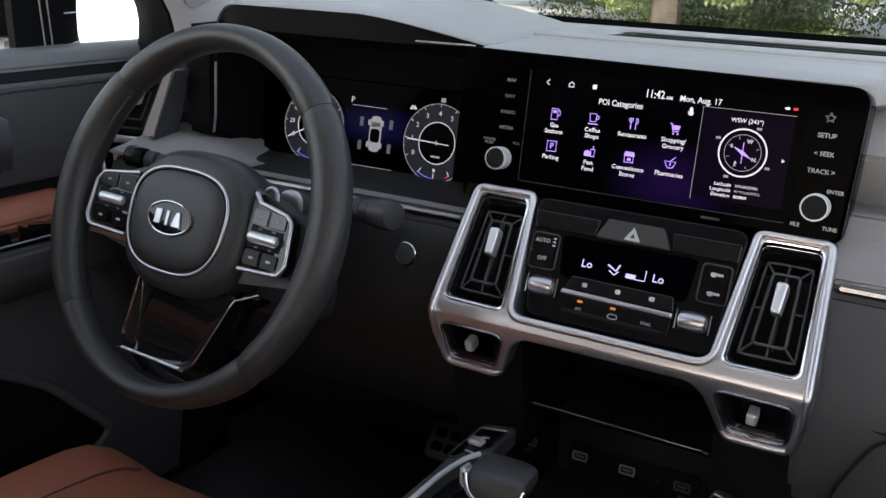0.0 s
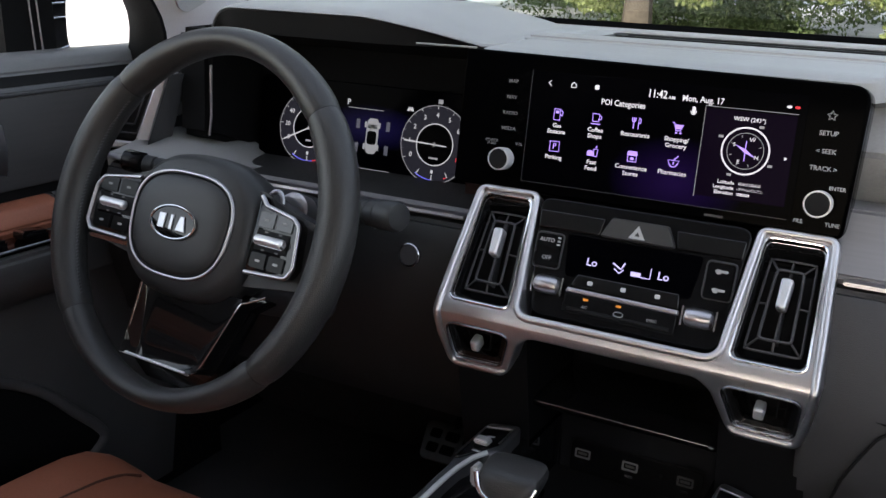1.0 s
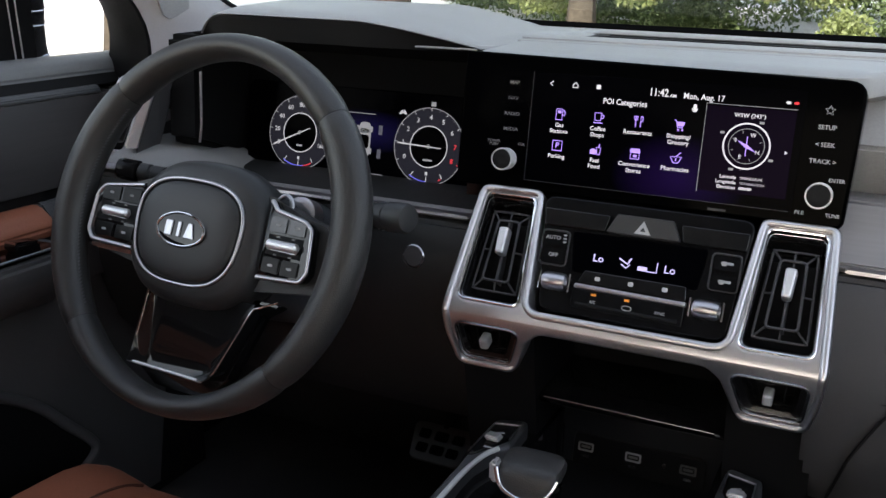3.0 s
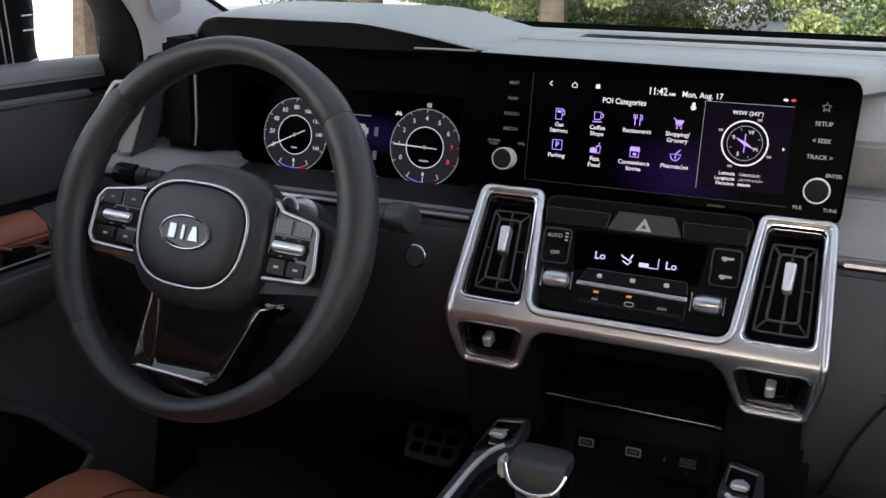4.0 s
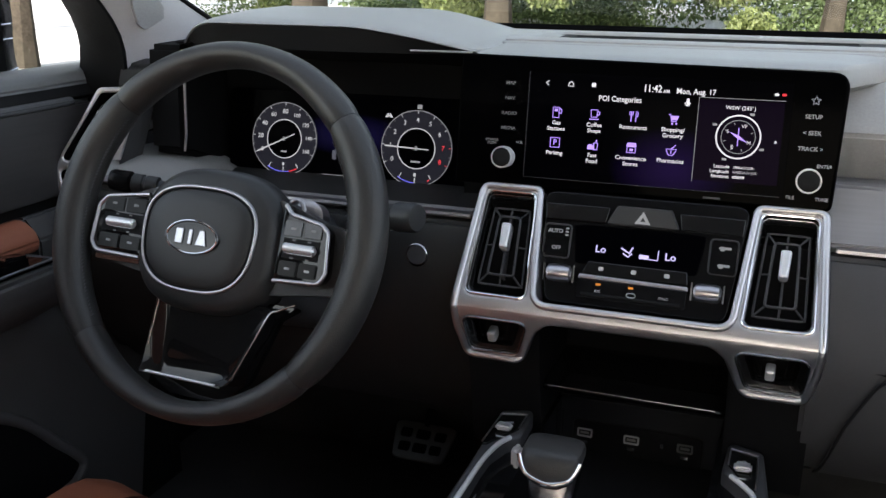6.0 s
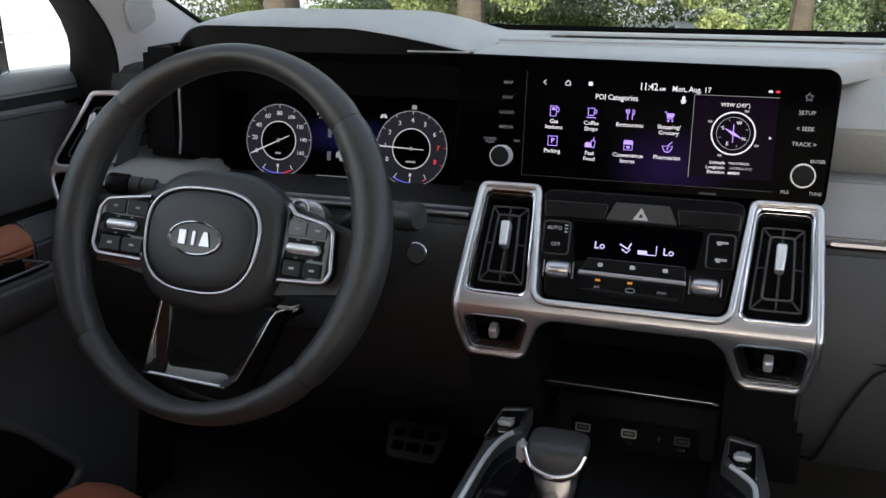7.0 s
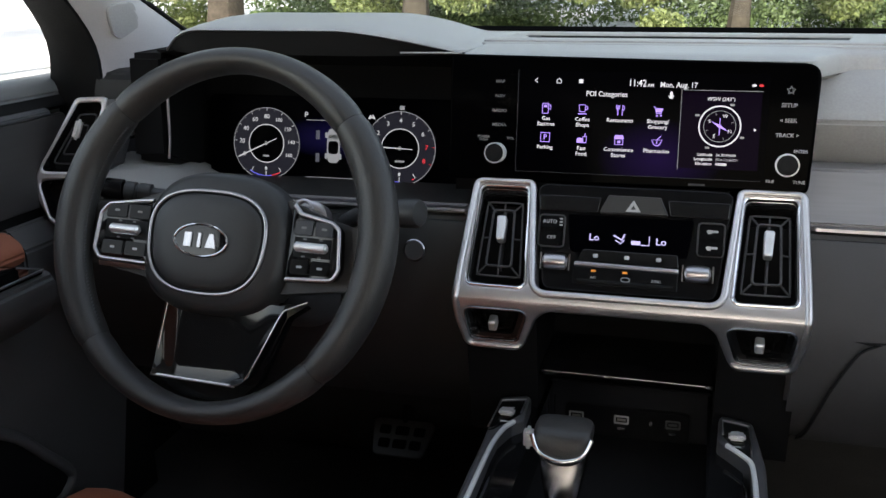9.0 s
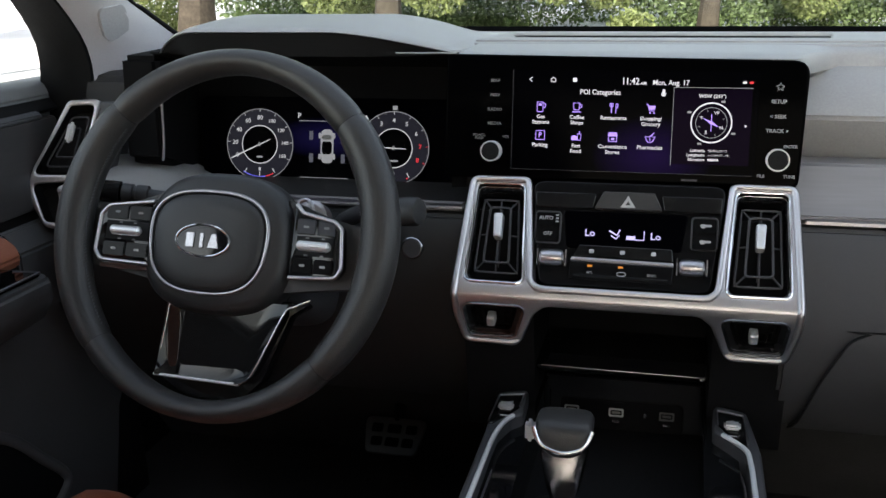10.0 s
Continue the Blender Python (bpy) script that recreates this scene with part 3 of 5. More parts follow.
def cluster():
    c = thing("instrument_cluster", (-0.378, 0.94, 0.945), "lit digital instrument cluster with two round dials", "instrument cluster")
    part("display", plate([rpoly([(-0.545, -0.062), (-0.215, -0.062), (-0.207, 0.06), (-0.55, 0.06)], 0.012)], 0.01, 0.001, CLUSTER), CLUSTER_GLOW, c)
    gauge(c, -0.4665, "speedometer", ["0", "20", "40", "60", "80", "100", "120", "140", "160"], "", 205, 99, True)
    gauge(c, -0.2905, "tachometer", ["0", "1", "2", "3", "4", "5", "6", "7", "8"], "", 178, 7, False)
    m = shift(CLUSTER, -0.378, 0.0, 0.0008)
    words("gear_letter", "P", 0.0095, shift(m, -0.037, 0.037), LIT_DIAL, c)
    mark("status_line", 0.05, 0.0008, shift(m, -0.012, 0.031), LIT_DIM, c)
    part("lane_mark", plate([[(-0.005, -0.0025), (-0.002, 0.0025), (-0.001, 0.0025), (0, -0.001), (0.001, 0.0025), (0.002, 0.0025), (0.005, -0.0025), (0.002, -0.0025), (0, 0.0005), (-0.002, -0.0025)]], 0.0004, 0.0, shift(m, 0.049, 0.037), 0, 0.0004), LIT_DIAL, c)
    car = part("car_picture", plate([squircle(0.0085, 0.021, 4)], 0.0006, 0.0002, m, 1, 0.0006), LIT_DIM, c, "small grey car seen from above")
    part("car_roof", plate([squircle(0.0066, 0.008, 4, cy=-0.002)], 0.0004, 0.0001, m, 0, 0.0012), DISPLAY, car)
    part("car_windscreen", plate([squircle(0.0066, 0.0028, 3, cy=0.011)], 0.0004, 0.0001, m, 0, 0.0012), DIM_PRINT, car)
    for sx in (-1, 1):
        for sy in (-1, 1):
            mark("wheel_mark", 0.0028, 0.007, shift(m, sx * 0.0095, sy * 0.013, 0.0009), LIT_DIM, car, 0.001)
            mark("pressure_bar", 0.005, 0.011, shift(m, sx * 0.021, sy * 0.014 - 0.001), LIT_FAINT, c)
    part("info_frame", ring2d([(-0.036, -0.0475), (0.028, -0.0475), (0.028, -0.0395), (-0.036, -0.0395)], 0.0005, m, 0.0004, 1), LIT_DIM, c)
    for u, w, mat in ((-0.108, 0.006, LIT_DIAL), (-0.098, 0.013, LIT_DIAL), (-0.078, 0.015, LIT_RED), (-0.060, 0.010, LIT_DIAL), (0.045, 0.016, LIT_DIM), (0.100, 0.009, LIT_DIAL)):
        mark("readout", w, 0.0045, shift(m, u, -0.0475 if u < 0.09 else -0.049), mat, c)
    mark("drive_mark", 0.006, 0.005, shift(m, 0.0875, 0.049), LIT_DIM, c)


cluster()


# ---- infotainment screen ----
def icon_shapes(k, m, parent):
    w = 0.00046

    def line(pts, closed=False, mat=LIT_VIOLET):
        part("icon_line", tube([(x * 0.001, y * 0.001, 0.0006) for x, y in pts], w, m, closed, 1), mat, parent)

    def solid(pts):
        part("icon_shape", plate([[(x * 0.001, y * 0.001) for x, y in pts]], 0.0004, 0.0, m, 0, 0.0006), LIT_VIOLET, parent)
    if k == "pump":
        line([(-4, -5), (2, -5), (2, 5), (-4, 5)], True), solid([(-2.6, 1), (0.6, 1), (0.6, 3.6), (-2.6, 3.6)]), line([(2, 0), (4.2, -1), (4.6, 2.4), (2.8, 4.4)])
    elif k == "cup":
        line([(-4, 4.5), (2.5, 4.5), (2, -2.5), (-3.4, -2.5)], True), line([(2.4, 3), (4.8, 2.4), (4.4, 0), (2.2, -0.4)]), line([(-5, -4.6), (4, -4.6)])
    elif k == "fork":
        line([(-2.5, -5), (-2.5, 5)]), line([(-4, 5), (-4, 1.5), (-1, 1.5), (-1, 5)]), line([(2, -5), (2, 5), (3.8, 4), (3.8, 0.5), (2, 0)])
    elif k == "cart":
        line([(-5, 4.2), (-3.4, 4.2), (-1.8, -2.2), (3, -2.2)]), solid([(-2.8, 3), (4.6, 3), (3.2, -1), (-1.8, -1)])
        for u in (-1.2, 2.6):
            part("icon_shape", plate([circle(0.0009, 12, u * 0.001, -0.0042)], 0.0004, 0.0, m, 0, 0.0006), LIT_VIOLET, parent)
    elif k == "parking":
        line([(-4.6, -4.6), (4.6, -4.6), (4.6, 4.6), (-4.6, 4.6)], True)
        words("icon_letter", "P", 0.0075, shift(m, 0, 0, 0.0006), LIT_VIOLET, parent)
    elif k == "food":
        solid([(-5, -4.4), (1, -4.4), (1, -0.6), (-1.2, 0.6), (-3.4, 0.6), (-5, -0.6)]), line([(1.6, -4.4), (4.4, -4.4), (5, 2), (1, 2)], True), line([(3, 2), (3.6, 5.2)])
    elif k == "shop":
        line([(-4, -4.8), (4, -4.8), (4, 0.8), (-4, 0.8)], True), solid([(-5, 1), (5, 1), (4, 4.6), (-4, 4.6)]), solid([(-1.6, -3.4), (1.6, -3.4), (1.6, -1), (-1.6, -1)])
    else:
        line([(-5, 1), (5, 1), (3, -3.4), (1.4, -4.6), (-1.4, -4.6), (-3, -3.4)], True), line([(0, 1.2), (4, 5.2)]), solid([(-0.5, -3), (0.5, -3), (0.5, 0), (-0.5, 0)])


def knob(m, r, parent):
    k = part("knob", turned([(r * 0.98, 0.0), (r, 0.008), (r * 0.99, 0.013), (r * 0.96, 0.0142), (r * 0.89, 0.0142), (r * 0.86, 0.009)], m), SHEEN_WHITE, parent, "round knob with a bright ring")
    part("knob_face", turned([(r * 0.88, 0.010), (r * 0.86, 0.0136), (r * 0.70, 0.0142), (r * 0.3, 0.0138)], m), BLACK, k)


def infotainment():
    s = thing("infotainment_screen", (0, 0.82, 0.984), "wide black touchscreen showing point-of-interest icons and a compass", "touchscreen")
    f = on(1.03, 8.4)
    glass = part("housing", plate([rpoly(f([(-0.196, 0.984), (0.1655, 0.984), (0.170, 1.108), (-0.196, 1.1125)]), [0.002, 0.008, 0.016, 0.002])], 0.045, 0.003, SCREEN, 3), SCREEN_GLASS, s)
    part("housing_edge", ring2d(rpoly(f([(-0.19, 0.986), (0.1648, 0.986), (0.1690, 1.1065), (-0.19, 1.111)]), [0.002, 0.008, 0.016, 0.002]), 0.0012, SCREEN, -0.004, 2), DIM_CHROME, s)
    part("display", plate([f([(-0.1235, 0.9945), (0.123, 0.9945), (0.123, 1.0965), (-0.1235, 1.0965)])], 0.001, 0.0002, SCREEN, 0, 0.0006), SCREEN_GLOW, s)
    m = shift(SCREEN, 0, 0, 0.001)
    v = lambda z: (z - 1.03) / math.cos(radians(8.4))
    part("display_edge", tube([(-0.1235, v(1.097), 0), (-0.1235, v(0.9945), 0), (0.12, v(0.9945), 0)], 0.0003, m, res=1), SOFT, s)
    mp = part("map_pane", plate([f([(0.0405, 1.0045), (0.1165, 1.0045), (0.1165, 1.0790), (0.0405, 1.0790)])], 0.0004, 0.0, m, 0, 0.0003), material("violet_tinted_pane", (0.001, 0.001, 0.0016), 0.12, spec=0.006, emit=(0.05, 0.02, 0.09), strength=0.02), s)
    part("pane_line", tube([(0.0405, v(1.003), 0.0006), (0.0405, v(1.0805), 0.0006), (0.117, v(1.0805), 0.0006)], 0.0003, m, res=1), LIT_DIM, s)
    # top line
    part("back_arrow", tube([(-0.1035, v(1.0890), 0.0006), (-0.1062, v(1.0868), 0.0006), (-0.1035, v(1.0846), 0.0006)], 0.0005, m, res=1), LIT, s)
    part("home_mark", tube([(-0.0838, v(1.0846), 0.0006), (-0.0838, v(1.0872), 0.0006), (-0.0815, v(1.0892), 0.0006), (-0.0792, v(1.0872), 0.0006), (-0.0792, v(1.0846), 0.0006)], 0.0005, m, True, 1), LIT, s)
    mark("menu_mark", 0.004, 0.004, shift(m, -0.0593, v(1.0868)), LIT, s)
    words("clock", "11:42", 0.0098, shift(m, -0.0030, v(1.0858), 0.0005), LIT, s, wide=0.82)
    words("clock_half", "AM", 0.0042, shift(m, 0.0100, v(1.0840), 0.0005), LIT, s)
    words("date", "Mon, Aug. 17", 0.0074, shift(m, 0.0372, v(1.0848), 0.0005), LIT, s, wide=0.9)
    words("heading", "POI Categories", 0.0075, shift(m, -0.0330, v(1.0745), 0.0005), LIT, s, wide=0.88)
    mic = part("microphone_mark", plate([squircle(0.0015, 0.0032, 2.5)], 0.0004, 0.0, shift(m, 0.0305, v(1.0755)), 0, 0.0005), LIT, s)
    part("microphone_stand", tube([(0.0280, v(1.0748), 0.0005), (0.0292, v(1.0720), 0.0005), (0.0318, v(1.0720), 0.0005), (0.0330, v(1.0748), 0.0005)], 0.0004, m, res=1), LIT, mic)
    for u, mat in ((0.1085, LIT), (0.1150, LIT_RED)):
        part("status_mark", plate([squircle(0.0021, 0.0012, 2.2)], 0.0004, 0.0, shift(m, u, v(1.0860)), 0, 0.0005), mat, s)
    grid = [("pump", "Gas\nStations"), ("cup", "Coffee\nShops"), ("fork", "Restaurants"), ("cart", "Shopping/\nGrocery"), ("parking", "Parking"), ("food", "Fast\nFood"), ("shop", "Convenience\nStores"), ("pill", "Pharmacies")]
    for i, (k, t) in enumerate(grid):
        u, z = -0.0935 + 0.0375 * (i % 4), 1.0590 if i < 4 else 1.0300
        ic = mark("icon", 0.001, 0.001, shift(m, u, v(z - 0.006), -0.0003), DISPLAY, s)
        icon_shapes(k, shift(m, u, v(z)), ic)
        for j, ln in enumerate(t.split("\n")):
            words("caption", ln, 0.0056, shift(m, u, v(z - 0.0100 - 0.0056 * j), 0.0005), LIT, s, wide=1.0)
    # compass
    c = shift(m, 0.0785, v(1.0462), 0.0005)
    words("heading", "WSW (243\u00b0)", 0.0050, shift(m, 0.0785, v(1.0722), 0.0005), LIT, s)
    comp = part("compass", ring2d(circle(0.0197, 48), 0.0007, c, 0.0002, 1), LIT, s, "round white compass with a violet needle")
    part("inner_ring", ring2d(circle(0.0152, 40), 0.0003, c, 0.0002, 1), LIT_DIM, comp)
    part("needle", plate([[(-0.0085, 0.0048), (-0.001, -0.0012), (0.0085, -0.0048), (0.001, 0.0012)]], 0.0004, 0.0, c, 0, 0.0004), LIT_VIOLET, comp)
    part("aircraft_mark", tube([(0, -0.0085, 0.0002), (0, 0.0085, 0.0002)], 0.0004, c, res=1), LIT_VIOLET, comp)
    for t, a in (("W", 64), ("N", -26), ("E", -116), ("S", 154)):
        words("letter", t, 0.0048, shift(c, 0.0108 * math.cos(radians(a)), 0.0108 * math.sin(radians(a))), LIT, comp)
    for i in range(8):
        a = radians(19 + 45 * i)
        mark("tick", 0.0022, 0.0007, shift(c, 0.0126 * math.cos(a), 0.0126 * math.sin(a), 0, math.degrees(a)), LIT_DIM, comp)
    for i in range(5):
        a = radians(64 - 90 * i) if i < 4 else radians(-30)
        if i < 4:
            mark("bearing_mark", 0.004, 0.0022, shift(c, 0.0242 * math.cos(a), 0.0235 * math.sin(a)), LIT_DIM, comp)
    part("page_arrow", plate([[(-0.0012, -0.0016), (0.0012, 0), (-0.0012, 0.0016)]], 0.0004, 0.0, shift(m, 0.1120, v(1.0437)), 0, 0.0005), LIT, s)
    for j, (t, w) in enumerate((("Latitude", 0.019), ("Longitude", 0.0215), ("Elevation", 0.011))):
        z = 1.0185 - 0.0045 * j
        words("caption", t, 0.0044, shift(m, 0.0735, v(z), 0.0005), LIT, s, "RIGHT")
        mark("value_bar", w, 0.0026, shift(m, 0.0765 + w / 2, v(z)), LIT, s)
    # keys beside the display
    for k, (t, z) in enumerate((("MAP", 1.0850), ("NAV", 1.0703), ("RADIO", 1.0555), ("MEDIA", 1.0410))):
        words("key_label", t, 0.0046, shift(m, -0.1425, v(z), -0.0006), DIM_PRINT, s, wide=1.1)
    part("star_mark", tube([(0.0042 * (1 if i % 2 == 0 else 0.45) * math.cos(radians(90 + 36 * i)), 0.0042 * (1 if i % 2 == 0 else 0.45) * math.sin(radians(90 + 36 * i)), 0) for i in range(10)], 0.00035, shift(m, 0.1425, v(1.0822)), True, 1), LIT_PRINT, s)
    for t, z in (("SETUP", 1.0680), ("< SEEK", 1.0535), ("TRACK >", 1.0395)):
        words("key_label", t, 0.0053, shift(m, 0.1420, v(z), -0.0006), LIT_PRINT, s)
    words("key_label", "ENTER", 0.0044, shift(m, 0.1555, v(1.0245), -0.0006), LIT_PRINT, s)
    words("key_label", "POWER", 0.0038, shift(m, -0.1585, v(1.0285), -0.0006), DIM_PRINT, s)
    words("key_label", "PUSH", 0.0038, shift(m, -0.1585, v(1.0255), -0.0006), DIM_PRINT, s)
    words("key_label", "VOL", 0.0038, shift(m, -0.1300, v(1.0275), -0.0006), DIM_PRINT, s)
    words("key_label", "FILE", 0.0044, shift(m, 0.1290, v(0.9950), -0.0006), LIT_PRINT, s)
    words("key_label", "TUNE", 0.0044, shift(m, 0.1560, v(0.9950), -0.0006), LIT_PRINT, s)
    knob(shift(SCREEN, -0.1440, v(1.0125)), 0.0108, s)
    knob(shift(SCREEN, 0.1435, v(1.0115)), 0.0112, s)
    mark("brand_bar", 0.016, 0.002, shift(SCREEN, 0.060, v(0.9885), 0.0003), SOFT, s)


infotainment()


# ---- centre bezel, air vents, climate controls ----
FOLD_Y, FOLD_Z, LEAN_UP, LEAN_DOWN = 0.7320, 0.8770, 34.0, -20.0
UPPER, UNDER = plane(FOLD_Y, FOLD_Z, LEAN_UP), plane(FOLD_Y, FOLD_Z, LEAN_DOWN)
BIG = [(0.1070, 0.9790), (0.1572, 0.9790), (0.1612, 0.8890), (0.0996, 0.8885)]
SMALL = [(0.0955, 0.8665), (0.1620, 0.8665), (0.1575, 0.8260), (0.1085, 0.8265)]


def unfold(pts):
    """Places on the folded bezel, as (x, z) of the world, to its unrolled sheet."""
    return [(x, (z - FOLD_Z) / math.cos(radians(LEAN_UP if z > FOLD_Z else LEAN_DOWN))) for x, z in pts]


def folded(me, soft=0.019):
    """Bends a flat sheet (u, v, height) at v = 0 into the bezel's two planes."""
    bm = bmesh.new()
    bm.from_mesh(me)
    for k in range(-4, 5):
        bmesh.ops.bisect_plane(bm, geom=bm.verts[:] + bm.edges[:] + bm.faces[:], plane_co=(0, soft * k / 4, 0), plane_no=(0, 1, 0))
    turn = radians(LEAN_UP - LEAN_DOWN)
    for vert in bm.verts:
        u, v, n = vert.co
        if v >= soft:
            vert.co = UPPER @ Vector((u, v, n))
        elif v <= -soft:
            vert.co = UNDER @ Vector((u, v, n))
        else:
            w = (v + soft) / (2 * soft)
            a, b = UPPER @ Vector((u, max(v, 0) + soft * 0.25 * (1 - abs(v) / soft), n)), UNDER @ Vector((u, min(v, 0) - soft * 0.25 * (1 - abs(v) / soft), n))
            vert.co = b.lerp(a, w * w * (3 - 2 * w))
    bmesh.ops.recalc_face_normals(bm, faces=bm.faces)
    out = bpy.data.meshes.new("folded")
    bm.to_mesh(out)
    bm.free()
    return out


def bezel():
    b = thing("vent_bezel", (0, 0.78, 0.82), "satin silver bezel framing the four centre vents", "dashboard bezel")
    flat_on = Matrix.Identity(4)
    half = [(0.0770, 0.8665), (0.0880, 0.8550), (0.1030, 0.8170), (0.1630, 0.8175), (0.1715, 0.8520), (0.1735, 0.8790), (0.1715, 0.9080), (0.1655, 0.9862), (0.0998, 0.9862), (0.0890, 0.8880)]
    rad = [0.016, 0.014, 0.013, 0.014, 0.03, 0.04, 0.04, 0.012, 0.011, 0.013]
    outline = rpoly(unfold(half + mirror(half)), rad + rad[::-1], 7)
    holes = [rpoly(unfold(p), r, 6) for h, r in ((BIG, 0.008), (SMALL, 0.009)) for p in (h, mirror(h))]
    part("bezel_frame", folded(plate([outline] + holes, 0.034, 0.0030, flat_on, 4, 0.000)), BEZEL_SILVER, b)
    # the proud rounded lip that runs along the bar and round the upper vents
    path = [p for p in inset(outline, 0.0034) if not (abs(p[0]) < 0.092 and p[1] < -0.004)]
    part("lip", folded(tube([(x, y, 0.0004 - 0.008 * max(0.0, 1 - min(k, len(path) - 1 - k) / 8) ** 1.5) for k, (x, y) in enumerate(path)], 0.0036, flat_on, res=5)), BEZEL_SILVER, b, "bright rounded lip of the bezel")
    for k, h in enumerate(holes):
        part("opening_edge", folded(ring2d(h, 0.0012, flat_on, 0.0004, 2)), CHROME if k < 2 else DIM_CHROME, b, "polished edge of an opening")


def inset(pts, d):
    """A closed outline moved inwards by d."""
    k, out = len(pts), []
    area = sum(pts[i][0] * pts[(i + 1) % k][1] - pts[(i + 1) % k][0] * pts[i][1] for i in range(k))
    s = 1 if area > 0 else -1
    for i in range(k):
        p, q = Vector(pts[i - 1]), Vector(pts[(i + 1) % k])
        t = (q - p).normalized()
        out.append((pts[i][0] - s * t.y * d, pts[i][1] + s * t.x * d))
    return out


bezel()


def air_vent(pts, tall):
    """A black vent in one of the bezel's openings."""
    side = 1 if pts[0][0] > 0 else -1
    m = UPPER if tall else UNDER
    cx, cz = sum(p[0] for p in pts) / 4, sum(p[1] for p in pts) / 4
    v = thing("air_vent", (cx, 0.79, cz), "glossy black air vent with a silver slider" if tall else "small glossy black air vent with a silver tab", "air vent", "centre air vents")
    q = unfold(pts)
    c = (sum(p[0] for p in q) / 4, sum(p[1] for p in q) / 4)
    vane_mat = SOFT if tall else KEY_BLACK
    part("duct", plate([rpoly(scaled(q, 0.98, c), 0.008)], 0.004, 0.0005, m, 1, -0.034), BLACK, v)
    # a deep glossy funnel
    rings = [rpoly(scaled(q, f, c), 0.008 * f, 6) for f in ((0.995, 0.965, 0.90, 0.84, 0.80) if tall else (0.995, 0.97, 0.76, 0.68, 0.66))]
    depth = (-0.002, -0.0035, -0.008, -0.016, -0.030) if tall else (-0.002, -0.0032, -0.0055, -0.014, -0.030)
    funnel = loft([[m @ Vector((x, y, h)) for x, y in ring] for ring, h in zip(rings, depth)], False)
    part("surround", funnel, GLOSS, v)
    part("lip", ring2d(rpoly(scaled(q, 0.955, c), 0.008), 0.0006, m, -0.0036, 2), DIM_CHROME, v)
    fo, fi = (0.74, 0.40) if tall else (0.62, 0.36)
    qo = scaled(q, fo, c)
    qi = [(c[0] + (x - c[0]) * fi * 1.08, c[1] + (y - c[1]) * (fi + 0.16)) for x, y in q]
    part("outer_vane", ring2d(rpoly(qo, 0.005), 0.0011, m, -0.012, 2), vane_mat, v)
    part("inner_vane", ring2d(rpoly(qi, 0.004), 0.0013, m, -0.008, 2), vane_mat, v)
    mid = lambda a, b: ((a[0] + b[0]) / 2, (a[1] + b[1]) / 2)
    for i in range(4):
        part("rib", tube([(*qi[i], -0.009), (*qo[i], -0.012)], 0.001, m, res=1), vane_mat, v)
        a, b = mid(qi[i], qi[(i + 1) % 4]), mid(qo[i], qo[(i + 1) % 4])
        part("rib", tube([(*a, -0.009), (*b, -0.012)], 0.001, m, res=1), vane_mat, v)
    part("rib", tube([(*mid(qi[0], qi[1]), -0.010), (*mid(qi[2], qi[3]), -0.010)], 0.0012, m, res=1), vane_mat, v)
    part("blade", box((0.002, abs(qi[0][1] - qi[3][1]), 0.014), shift(m, c[0], c[1], -0.020)), vane_mat, v)
    if tall:
        w, h, up = 0.0046, 0.0135, 0.008
        grip = rpoly([(-w * 0.9, -h), (w * 0.9, -h), (w * 1.1, h), (-w * 1.1, h)], 0.0030)
    else:
        w, h, up = 0.0043, 0.0060, -0.001
        grip = rpoly([(-w, -h), (w, -h), (w, h), (-w, h)], 0.0024)
    part("slider", plate([grip], 0.014, 0.0026, shift(m, c[0] - 0.002 * (not tall), c[1] + up, 0, -side * 2.0), 4, 0.003), SLIDER, v, "satin silver slider" if tall else "satin silver tab")


for s in (1, -1):
    for pts, tall in ((BIG, True), (SMALL, False)):
        air_vent(pts if s > 0 else [(-x, z) for x, z in pts], tall)


